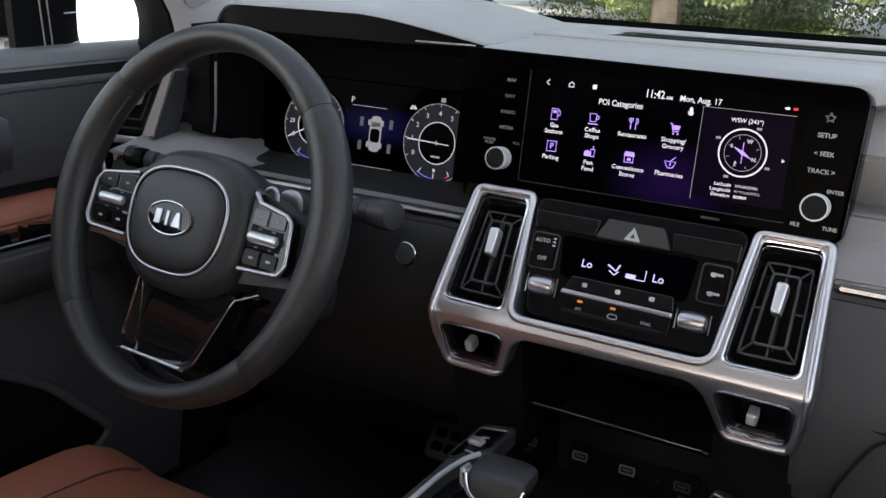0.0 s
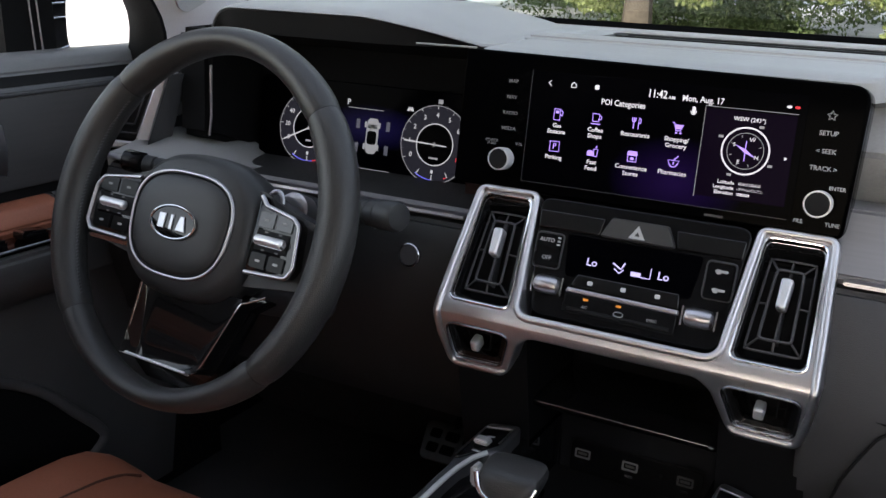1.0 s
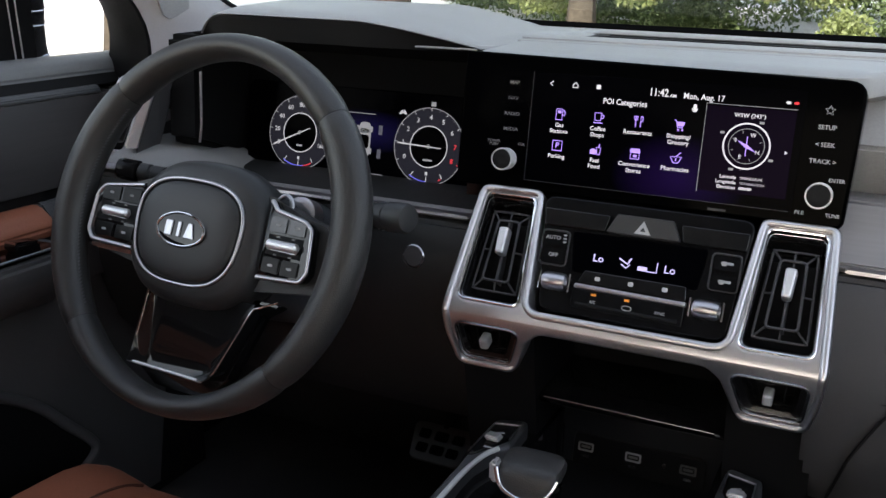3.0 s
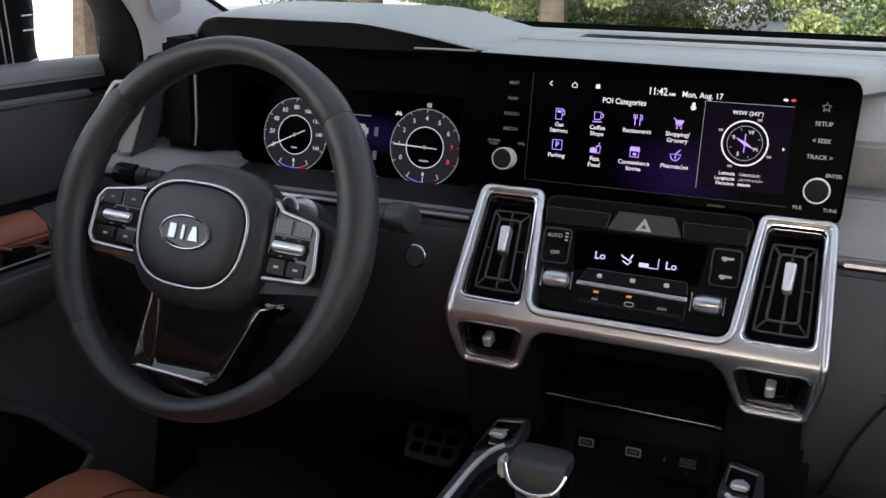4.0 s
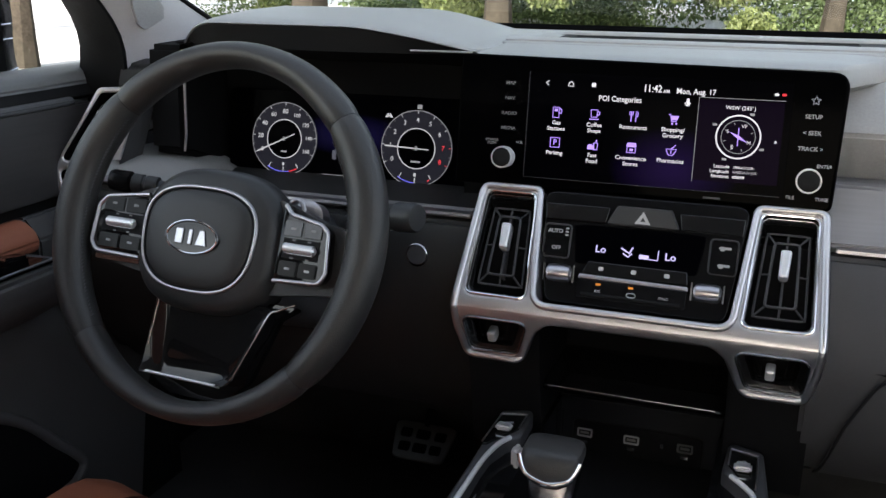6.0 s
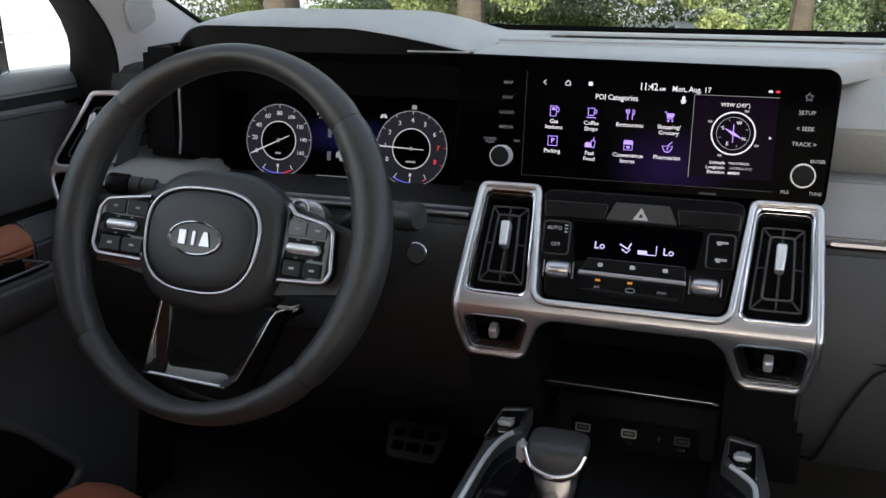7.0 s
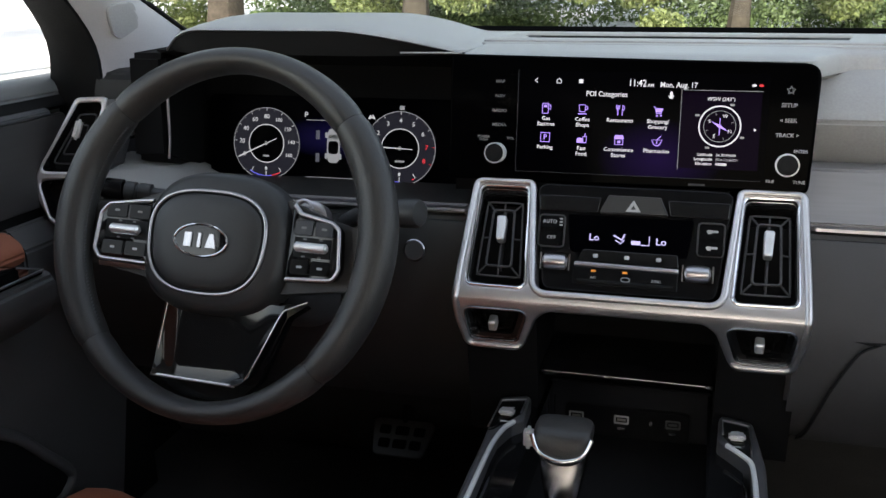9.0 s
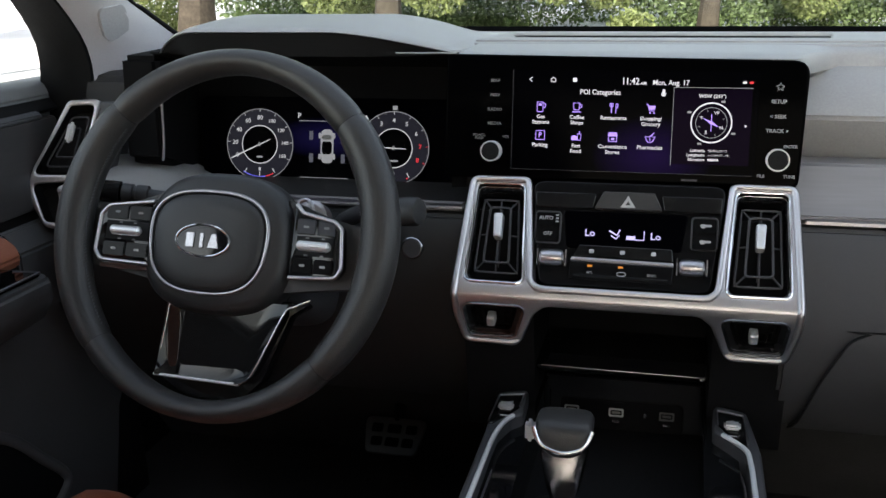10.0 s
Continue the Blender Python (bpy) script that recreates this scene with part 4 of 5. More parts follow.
def climate():
    c = thing("climate_panel", (0, 0.778, 0.89), "glossy black climate control panel with lit readout", "climate control")
    f = on(0.934, 22)
    v = lambda z: (z - 0.934) / math.cos(radians(22))
    part("panel", plate([rpoly(f([(-0.098, 0.985), (0.098, 0.985), (0.086, 0.884), (-0.086, 0.884)]), 0.012)], 0.02, 0.002, CLIMATE), KEY_BLACK, c)
    part("glass_band", plate([rpoly(f([(-0.094, 0.9735), (-0.031, 0.9735), (-0.034, 0.9590), (-0.093, 0.9585)]), 0.002)], 0.004, 0.001, CLIMATE, 2, 0.003), GLOSS, c)
    part("glass_band", plate([rpoly(f([(0.034, 0.9735), (0.094, 0.9735), (0.093, 0.9585), (0.037, 0.9590)]), 0.002)], 0.004, 0.001, CLIMATE, 2, 0.003), GLOSS, c)
    part("display_glass", plate([rpoly(f([(-0.064, 0.9565), (0.061, 0.9565), (0.056, 0.921), (-0.059, 0.921)]), 0.004)], 0.003, 0.0008, CLIMATE, 2, 0.0015), DISPLAY, c)
    hz = part("hazard_button", plate([rpoly(f([(-0.033, 0.9585), (0.036, 0.9585), (0.027, 0.9755), (-0.024, 0.9755)]), 0.002)], 0.007, 0.0012, CLIMATE, 2, 0.006), HUB, c, "grey hazard button with a white triangle")
    tri3 = [(-0.0075, -0.0052), (0.0075, -0.0052), (0, 0.0068)]
    part("triangle", plate([tri3, scaled(tri3, 0.35, (0, -0.0014))], 0.0006, 0.0, shift(CLIMATE, 0.001, v(0.9655)), 0, 0.0064), LIT_PRINT, hz)
    m = shift(CLIMATE, 0, 0, 0.0018)
    words("readout", "Lo", 0.0098, shift(m, -0.0360, v(0.9355)), LIT_CLIMATE, c, wide=1.05)
    words("readout", "Lo", 0.0098, shift(m, 0.0300, v(0.9345)), LIT_CLIMATE, c, wide=1.05)
    part("airflow_mark", tube([(-0.0165, v(0.9385), 0), (-0.0085, v(0.9345), 0), (-0.0055, v(0.9400), 0)], 0.0008, m, res=1), LIT_CLIMATE, c)
    part("airflow_mark", tube([(-0.0145, v(0.9340), 0), (-0.0095, v(0.9310), 0), (-0.0060, v(0.9345), 0)], 0.0006, m, res=1), LIT_CLIMATE, c)
    mark("fan_bar", 0.009, 0.004, shift(m, 0.0055, v(0.9325)), LIT_CLIMATE, c)
    part("fan_line", tube([(0.010, v(0.9308), 0), (0.0185, v(0.9308), 0), (0.0185, v(0.9395), 0)], 0.0005, m, res=1), LIT_CLIMATE, c)
    # key blocks at both ends
    for s, zs in ((-1, (0.9480, 0.9330)), (1, (0.9470, 0.9320))):
        u0, u1 = (-0.0925, -0.0665) if s < 0 else (0.0650, 0.0900)
        part("key_surround", ring2d(rpoly(f([(u0, 0.9245), (u1, 0.9245), (u1, 0.9545), (u0, 0.9545)]), 0.004), 0.0009, CLIMATE, 0.001, 2), SOFT, c)
        for k, z in enumerate(zs):
            b = part("key", box((abs(u1 - u0) - 0.002, 0.0135, 0.006), shift(CLIMATE, (u0 + u1) / 2, v(z - 0.001), 0.0005), 0.0012), KEY_BLACK, c)
            if s < 0:
                words("key_label", ("AUTO", "OFF")[k], 0.0052, shift(CLIMATE, -0.0815 if k == 0 else -0.079, v(z), 0.0037), LIT_PRINT, b)
                if k == 0:
                    for j in range(3):
                        mark("fan_level", 0.003, 0.0015, shift(CLIMATE, -0.0700, v(z - 0.003 + 0.003 * j), 0.0037), LIT_PRINT, b)
            else:
                mark("demist_mark", 0.011, 0.0022, shift(CLIMATE, 0.0785, v(z), 0.0037), LIT_PRINT, b, 0.001)
                mark("demist_mark", 0.004, 0.004, shift(CLIMATE, 0.0760, v(z - 0.0005), 0.0036), LIT_PRINT, b, 0.001)
    for u, z in ((-0.0735, 0.9105), (0.0670, 0.9075)):
        part("dial_well", box((0.030, 0.0165, 0.004), shift(CLIMATE, u, v(z), 0.0005), 0.001), BLACK, c)
        part("temperature_dial", turned([(0.0045, -0.0125), (0.0075, -0.0105), (0.0085, -0.006), (0.0085, 0.006), (0.0075, 0.0105), (0.0045, 0.0125)], shift(CLIMATE, u, v(z), 0.0015) @ pose(0, 0, 0, 0, 90)), SILVER, c, "ribbed silver temperature roller")
        for k in range(2):
            part("dial_rim", box((0.0015, 0.0175, 0.007), shift(CLIMATE, u + (-0.0145, 0.0145)[k], v(z), 0.001), 0.0005), CHROME, c)
    part("upper_keys", plate([rpoly(f([(-0.052, 0.9125), (0.049, 0.9110), (0.047, 0.9235), (-0.046, 0.9240)]), 0.002)], 0.005, 0.001, CLIMATE, 2, 0.004), GLOSS, c)
    part("silver_strip", plate([rpoly(f([(-0.0545, 0.9080), (0.0490, 0.9065), (0.0490, 0.9105), (-0.0530, 0.9120)]), 0.0012)], 0.006, 0.0012, CLIMATE, 2, 0.005), SILVER, c)
    part("lower_keys", plate([rpoly(f([(-0.055, 0.8910), (0.0485, 0.8900), (0.0490, 0.9067), (-0.0545, 0.9077)]), 0.002)], 0.005, 0.001, CLIMATE, 2, 0.004), KEY_BLACK, c)
    part("key_groove", tube([(-0.050, v(0.8945), 0.0042), (0.044, v(0.8935), 0.0042)], 0.0016, CLIMATE, res=2), BLACK, c)
    for u, k in ((-0.033, 0), (-0.002, 1), (0.029, 2)):
        mark("key_mark", 0.005, 0.004, shift(CLIMATE, u, v(0.9180), 0.0041), LIT_PRINT, c, 0.0012)
        if k < 2:
            mark("indicator", 0.0048, 0.0022, shift(CLIMATE, u - 0.001, v(0.9040), 0.0041), LIT_AMBER, c)
        if k == 1:
            part("recirculation_mark", ring2d(squircle(0.0042, 0.0020, 2.6), 0.0004, shift(CLIMATE, u, v(0.8975)), 0.0046, 1), LIT_PRINT, c)
        else:
            words("key_label", ("A/C", "", "SYNC")[k], 0.0036, shift(CLIMATE, u - 0.001, v(0.8978), 0.0043), LIT_PRINT, c)


climate()


# ---- steering wheel and column ----
def wheel():
    w = thing("steering_wheel", (-0.378, 0.634, 0.956), "black leather steering wheel with silver-edged hub and gloss spoke", "steering wheel")
    n, OUT = 28, 0.1810

    def half_width(a):
        return 0.0125 + 0.0062 * abs(math.cos(a)) ** 1.5 - 0.0018 * max(0.0, -math.sin(a)) ** 2

    def rim(a0, a1, cut, name, mat, k=40):
        rings = []
        for i in range(k + 1):
            a = a0 + (a1 - a0) * i / k
            end = min(i, k - i)
            c = cut + (0.0014 if end == 0 else (0.0004 if end == 1 else 0))
            q = half_width(a)
            ring = []
            for j in range(n):
                b = 2 * math.pi * j / n
                rad = OUT - q + (q - c) * math.cos(b)
                ring.append(WHEEL @ Vector((rad * math.cos(a), rad * math.sin(a), (0.0175 - c) * math.sin(b))))
            rings.append(ring)
        return part(name, loft(rings), mat, w)
    marks = [radians(43), radians(137), radians(225), radians(315), radians(403)]
    for i in range(4):
        rim(marks[i] + 0.002, marks[i + 1] - 0.002, 0.0, "rim_grip", LEATHER)
    rim(0, 2 * math.pi, 0.0016, "rim_core", BLACK, k=72)
    # stitching along the inner side of the rim
    for a0, a1 in ((140, 222), (-42, 40)):
        k = 60
        for i in range(0, k):
            a = radians(a0 + (a1 - a0) * i / k)
            r1, r2 = OUT - 1.97 * half_width(a), OUT - 1.97 * half_width(a + 0.012)
            p = WHEEL @ Vector((r1 * math.cos(a), r1 * math.sin(a), 0.004))
            q = WHEEL @ Vector((r2 * math.cos(a + 0.012), r2 * math.sin(a + 0.012), 0.0065))
            if i == 0:
                st = bmesh.new()
            d = (q - p)
            bmesh.ops.create_cube(st, size=1, matrix=Matrix.Translation((p + q) / 2) @ d.to_track_quat("Z", "Y").to_matrix().to_4x4() @ Matrix.Diagonal((0.0008, 0.0008, d.length, 1)))
        part("stitching", st, material("grey_thread", (0.10, 0.10, 0.105), 0.7), w)
    # hub
    hub = squircle(0.080, 0.070, 2.7, 64, -0.004, -0.010, -0.02)
    part("hub_cover", stacked([(scaled(hub, 0.90), -0.050), (scaled(hub, 1.0), -0.026), (hub, -0.014), (scaled(hub, 0.975), -0.006), (scaled(hub, 0.92), 0.0012), (scaled(hub, 0.84), 0.0050), (scaled(hub, 0.5), 0.0065)], WHEEL), HUB, w)
    pad = squircle(0.0613, 0.0490, 2.75, 72, -0.0089, -0.0102, 0.06)
    mid = (-0.0089, -0.0102)
    part("hub_ring", ring2d(pad, 0.0019, WHEEL, 0.0062, 3), SILVER, w, "satin silver ring round the airbag pad")
    part("pad_gap", ring2d(scaled(pad, 0.958, mid), 0.0012, WHEEL, 0.0068, 2), BLACK, w)
    part("airbag_pad", stacked([(scaled(pad, 0.985, mid), 0.002), (scaled(pad, 0.945, mid), 0.0066), (scaled(pad, 0.92, mid), 0.0082), (scaled(pad, 0.86, mid), 0.0096), (scaled(pad, 0.7, mid), 0.0112), (scaled(pad, 0.35, mid), 0.0120)], WHEEL), HUB, w)
    em = shift(WHEEL, -0.0105, -0.0095, 0.0125)
    e = part("emblem", stacked([(circle(0.0285, 48, ry=0.0158), -0.006), (circle(0.0280, 48, ry=0.0153), 0.0008), (circle(0.020, 48, ry=0.010), 0.0012)], em), GLOSS, w, "oval emblem with chrome edge and plain bars")
    part("emblem_edge", ring2d(circle(0.0280, 48, ry=0.0153), 0.0013, em, 0.0008, 2), CHROME, e)
    for u, foot, head in ((-0.0130, 0.0085, 0.0085), (-0.0008, 0.0042, 0.0042), (0.0118, 0.0125, 0.0050)):
        bar = rpoly([(-foot / 2, -0.0072), (foot / 2, -0.0072), (head / 2, 0.0072), (-head / 2, 0.0072)], 0.0006)
        part("emblem_bar", plate([bar], 0.0020, 0.0006, shift(em, u, 0), 2, 0.0026), DIM_CHROME, e)
    # side spokes with key pods
    for s in (-1, 1):
        def poly(pts):
            return [(s * x, y) for x, y in pts]
        part("side_spoke", stacked([(rpoly(poly([(0.06, 0.040), (0.100, 0.026), (0.150, 0.014), (0.150, -0.040), (0.115, -0.044), (0.06, -0.052)]), 0.008), h) for h in (-0.034, -0.014, -0.009)], WHEEL), HUB, w)
        if s > 0:
            shape = [(0.0760, 0.0350), (0.0850, 0.0250), (0.1170, 0.0190), (0.1250, 0.0130), (0.1285, -0.024), (0.1235, -0.0335), (0.0760, -0.0365)]
        else:
            shape = [(0.0720, 0.0255), (0.1220, 0.0185), (0.1300, 0.0090), (0.1325, -0.0265), (0.1255, -0.0355), (0.0720, -0.0365)]
        outline = rpoly(poly(shape), [0.002, 0.005, 0.006, 0.006, 0.007, 0.008, 0.002] if s > 0 else [0.002, 0.008, 0.006, 0.007, 0.008, 0.002])
        c = (s * 0.1, -0.006)
        pod = part("key_pod", stacked([(scaled(outline, 1.02, c), -0.014), (outline, 0.0020), (scaled(outline, 0.95, c), 0.0034)], WHEEL), GLOSS, w, "gloss black key pod with satin silver edge")
        edge = [(*p, 0.0032) for p in outline][3:-3]
        part("pod_edge", tube(edge, 0.0021, WHEEL), SILVER, pod)
        # upper key pair, roller field, lower key pair
        left, right = (0.0795, 0.1205) if s > 0 else (0.0730, 0.1245)
        cu, wd = s * (left + right) / 2, right - left
        for v, h, mat, lift in ((0.0125, 0.0150, SHEEN_KEY if s > 0 else KEY_BLACK, 0.0040), (-0.0240, 0.0135, KEY_BLACK, 0.0044)):
            for f in (-1, 1):
                k = part("key", box((wd / 2 - 0.0012, h, 0.003), shift(WHEEL, cu + f * wd / 4, v, lift - 0.001), 0.0011), mat, pod)
                mark("key_mark", 0.0055, 0.0022, shift(WHEEL, cu + f * wd / 4, v, lift + 0.0004), LIT_PRINT if v < 0 else DIM_PRINT, k, 0.0008)
        part("roller_field", box((wd - 0.002, 0.0205, 0.003), shift(WHEEL, cu, -0.0055, 0.0026), 0.0011), BLACK, pod)
        for f in (-1, 1):
            for v in (0.0022, -0.0140):
                mark("key_mark", 0.0035, 0.0016, shift(WHEEL, cu + f * 0.008, v, 0.0041), DIM_PRINT, pod)
        part("roller_saddle", box((0.030, 0.0085, 0.004), shift(WHEEL, cu, -0.0062, 0.0046), 0.0016), DIM_CHROME, pod)
        part("roller", turned([(0.0026, -0.0165), (0.0040, -0.0150), (0.0046, -0.0146), (0.0046, 0.0146), (0.0040, 0.0150), (0.0026, 0.0165)], shift(WHEEL, cu, -0.0055, 0.0068) @ pose(0, 0, 0, 0, 90)), SLIDER, pod, "ribbed bright metal roller")
        if s < 0:
            part("lower_trim", loft([[WHEEL @ Vector((s * x, y, h)) for y, h in ((-0.0385, 0.001), (-0.0430, 0.000), (-0.0435, -0.004), (-0.0385, -0.004))] for x in (0.072, 0.127)]), DIM_CHROME, w)
        else:
            part("paddle", loft([[WHEEL @ Vector(p) for p in ((0.127, y0, -0.010), (0.143, y0 - 0.003, -0.014), (0.142, y0 - 0.003, -0.020), (0.125, y0, -0.018))] for y0 in (0.012, -0.036)]), KEY_BLACK, w, "black shift paddle behind the pod")
            part("column_ring", ring2d(circle(0.0085, 32, ry=0.012), 0.0022, shift(WHEEL, 0.077, 0.0285, -0.016), 0.0, 2), SILVER, w)
    # lower spoke: a dished gloss face with a bright outline
    low = [(-0.072, -0.060), (-0.058, -0.072), (-0.0545, -0.146), (-0.030, -0.160), (0.030, -0.160), (0.052, -0.138), (0.074, -0.072), (0.094, -0.058)]
    out = rpoly(low, [0.002, 0.006, 0.004, 0.006, 0.006, 0.010, 0.006, 0.002])
    sp = part("lower_spoke", stacked([(scaled(out, 0.96, (0, -0.1)), -0.040), (out, -0.026), (scaled(out, 0.985, (0, -0.1)), -0.0215)], WHEEL), GLOSS, w, "gloss black lower spoke with chrome outline")
    rows = []
    for i in range(25):
        f = i / 24
        v = -0.062 - 0.0795 * f
        x0, x1 = -0.050 - 0.0035 * f, 0.0765 - 0.030 * f - 0.012 * max(0.0, (f - 0.86) / 0.14) ** 2
        row = []
        for k in range(33):
            g = k / 32
            x = x0 + (x1 - x0) * g
            rim = max(0.0, 1 - (x1 - x) / 0.022) ** 2 * (0.0036 + 0.007 * f) + max(0.0, 1 - (x - x0) / 0.020) ** 2 * (0.0034 + 0.006 * f) + max(0.0, 1 - (v + 0.1415) / 0.016) ** 2 * 0.0028
            row.append(WHEEL @ Vector((x, v, -0.0085 + 0.07 * (v + 0.062) + rim)))
        rows.append(row + [WHEEL @ Vector((x1, v, -0.030)), WHEEL @ Vector((x0, v, -0.030))])
    part("spoke_face", loft(rows), GLOSS, sp)
    part("spoke_edge", tube([(x, y, h) for x, y, h in ((-0.047, -0.070, -0.0045), (-0.0500, -0.100, -0.0060), (-0.0530, -0.132, -0.0068), (-0.0545, -0.1405, -0.0068))], 0.0009, WHEEL, smooth=3), CHROME, sp)
    part("spoke_edge", tube([(-0.0560, -0.1415, -0.0068), (0.0345, -0.1418, -0.0066)], 0.0016, WHEEL), SLIDER, sp)
    part("spoke_edge", tube([(0.0340, -0.1415, -0.0066), (0.0400, -0.1385, -0.0062), (0.0470, -0.1310, -0.0058), (0.0610, -0.1000, -0.0052), (0.0745, -0.0690, -0.0046), (0.0815, -0.0635, -0.0070), (0.0960, -0.0555, -0.0110)], 0.0010, WHEEL, smooth=4), CHROME, sp)
    return w


wheel()


def column():
    c = thing("steering_column", (-0.378, 0.78, 0.87), "black plastic steering column cover", "steering column")
    axis = plane(0.634, 0.956, 20.7, -0.378)
    out = squircle(0.062, 0.060, 3, 40, 0, -0.016)
    part("cover", stacked([(scaled(out, 1.15), -0.24), (scaled(out, 1.1), -0.12), (out, -0.055)], axis), SOFT, c)
    part("key_barrel", turned([(0.016, -0.07), (0.017, -0.052), (0.014, -0.050), (0.009, -0.050)], shift(axis, 0.072, 0.026)), SILVER, c)


column()


def stalk(name, pts, r, label):
    s = thing(name, pts[0], label, "control stalk")
    part("arm", tube(pts[:3], r * 0.72, smooth=4), SOFT, s)
    d = (Vector(pts[-1]) - Vector(pts[-2])).normalized()
    m = Matrix.Translation(pts[-2]) @ d.to_track_quat("Z", "Y").to_matrix().to_4x4()
    L = (Vector(pts[-1]) - Vector(pts[-2])).length
    part("collar", turned([(r * 0.8, -L * 1.25), (r * 0.98, -L * 1.2), (r * 0.98, -L * 0.70), (r * 0.84, -L * 0.66), (r * 0.84, -L * 0.54), (r * 1.0, -L * 0.5), (r * 1.0, -L * 0.06), (r * 0.8, 0)], m, 28), HUB, s)
    part("tip", turned([(r * 0.8, 0), (r * 1.15, L * 0.08), (r * 1.15, L * 0.85), (r * 1.0, L), (r * 0.6, L * 1.04)], m, 32), KEY_BLACK if "turn" in name else HUB, s)
    for k in range(3):
        mark("printed_mark", 0.004, 0.002, m @ pose(r * 0.3 * (k - 1), -r * 1.005, -L * (0.2 + 0.36 * k), 90), LIT_PRINT, s)
    return s


stalk("wiper_stalk", [(-0.32, 0.80, 0.925), (-0.27, 0.745, 0.955), (-0.236, 0.722, 0.963), (-0.222, 0.717, 0.965), (-0.198, 0.709, 0.968)], 0.0125, "black wiper stalk with printed white marks")
stalk("turn_signal_stalk", [(-0.44, 0.80, 0.925), (-0.49, 0.76, 0.955), (-0.535, 0.742, 0.966), (-0.545, 0.740, 0.967), (-0.568, 0.734, 0.970)], 0.0105, "black turn signal stalk with printed white marks")


def start_button():
    b = thing("start_button", (-0.224, 0.772, 0.911), "round black start button with a grey ring", "button")
    m = plane(0.7735, 0.911, 6, -0.2245)
    part("ring", turned([(0.0122, -0.004), (0.0122, 0.002), (0.0112, 0.003), (0.0106, 0.002)], m), DIM_CHROME, b)
    part("cap", turned([(0.0106, -0.002), (0.0104, 0.0022), (0.0095, 0.003), (0.004, 0.003)], m), SOFT, b)


start_button()


def left_vent():
    """The driver's outer vent in its own silver frame."""
    v = thing("air_vent", (-0.68, 0.86, 0.95), "outer air vent in a satin silver frame beside the door", "air vent")
    m = pose(-0.682, 0.858, 0.985, 90 - 19, 0, 14)
    out = rpoly([(-0.006, 0.066), (0.037, 0.068), (0.012, -0.030), (-0.002, -0.096), (-0.034, -0.092), (-0.057, -0.050), (-0.052, -0.027)], [0.010, 0.010, 0.02, 0.012, 0.014, 0.012, 0.02])
    hole = rpoly([(-0.002, 0.059), (0.028, 0.060), (0.006, -0.027), (-0.0485, -0.026)], 0.006)
    small = rpoly([(-0.050, -0.038), (0.0, -0.036), (-0.009, -0.087), (-0.033, -0.085)], 0.008)
    part("frame", plate([out, hole, small], 0.03, 0.003, m, 3, 0.004), BEZEL_SILVER, v, "satin silver frame")
    for h in (hole, small):
        k = (sum(p[0] for p in h) / len(h), sum(p[1] for p in h) / len(h))
        part("surround", loft([[m @ Vector((x, y, z)) for x, y in scaled(h, f, k)] for f, z in ((1.0, 0.0025), (0.97, -0.002), (0.90, -0.010), (0.86, -0.022))], False), GLOSS, v)
    part("duct", plate([out], 0.01, 0.001, m, 1, -0.02), BLACK, v)
    c = (-0.006, 0.012)
    part("outer_vane", ring2d(scaled(hole, 0.72, c), 0.0012, m, -0.006, 2), SOFT, v)
    part("inner_vane", ring2d(scaled(hole, 0.42, c), 0.0012, m, -0.004, 2), SOFT, v)
    part("slider", box((0.0085, 0.026, 0.010), shift(m, -0.0034, 0.026, 0.001, -14), 0.003, 3), SLIDER, v, "satin silver slider")
    part("side_strip", loft([[(-0.614, 0.833, 1.040), (-0.602, 0.838, 1.052), (-0.605, 0.86, 1.052), (-0.625, 0.86, 1.042)], [(-0.652, 0.833, 0.967), (-0.637, 0.835, 0.968), (-0.640, 0.86, 0.968), (-0.655, 0.86, 0.967)]]), SLIDER, v, "bright silver edge strip")
    part("side_skirt", loft([[(-0.600, 0.840, 1.050), (-0.598, 0.868, 1.050), (-0.66, 0.89, 1.045)], [(-0.640, 0.837, 0.960), (-0.632, 0.868, 0.960), (-0.68, 0.88, 0.960)]]), LOWER, v)


left_vent()


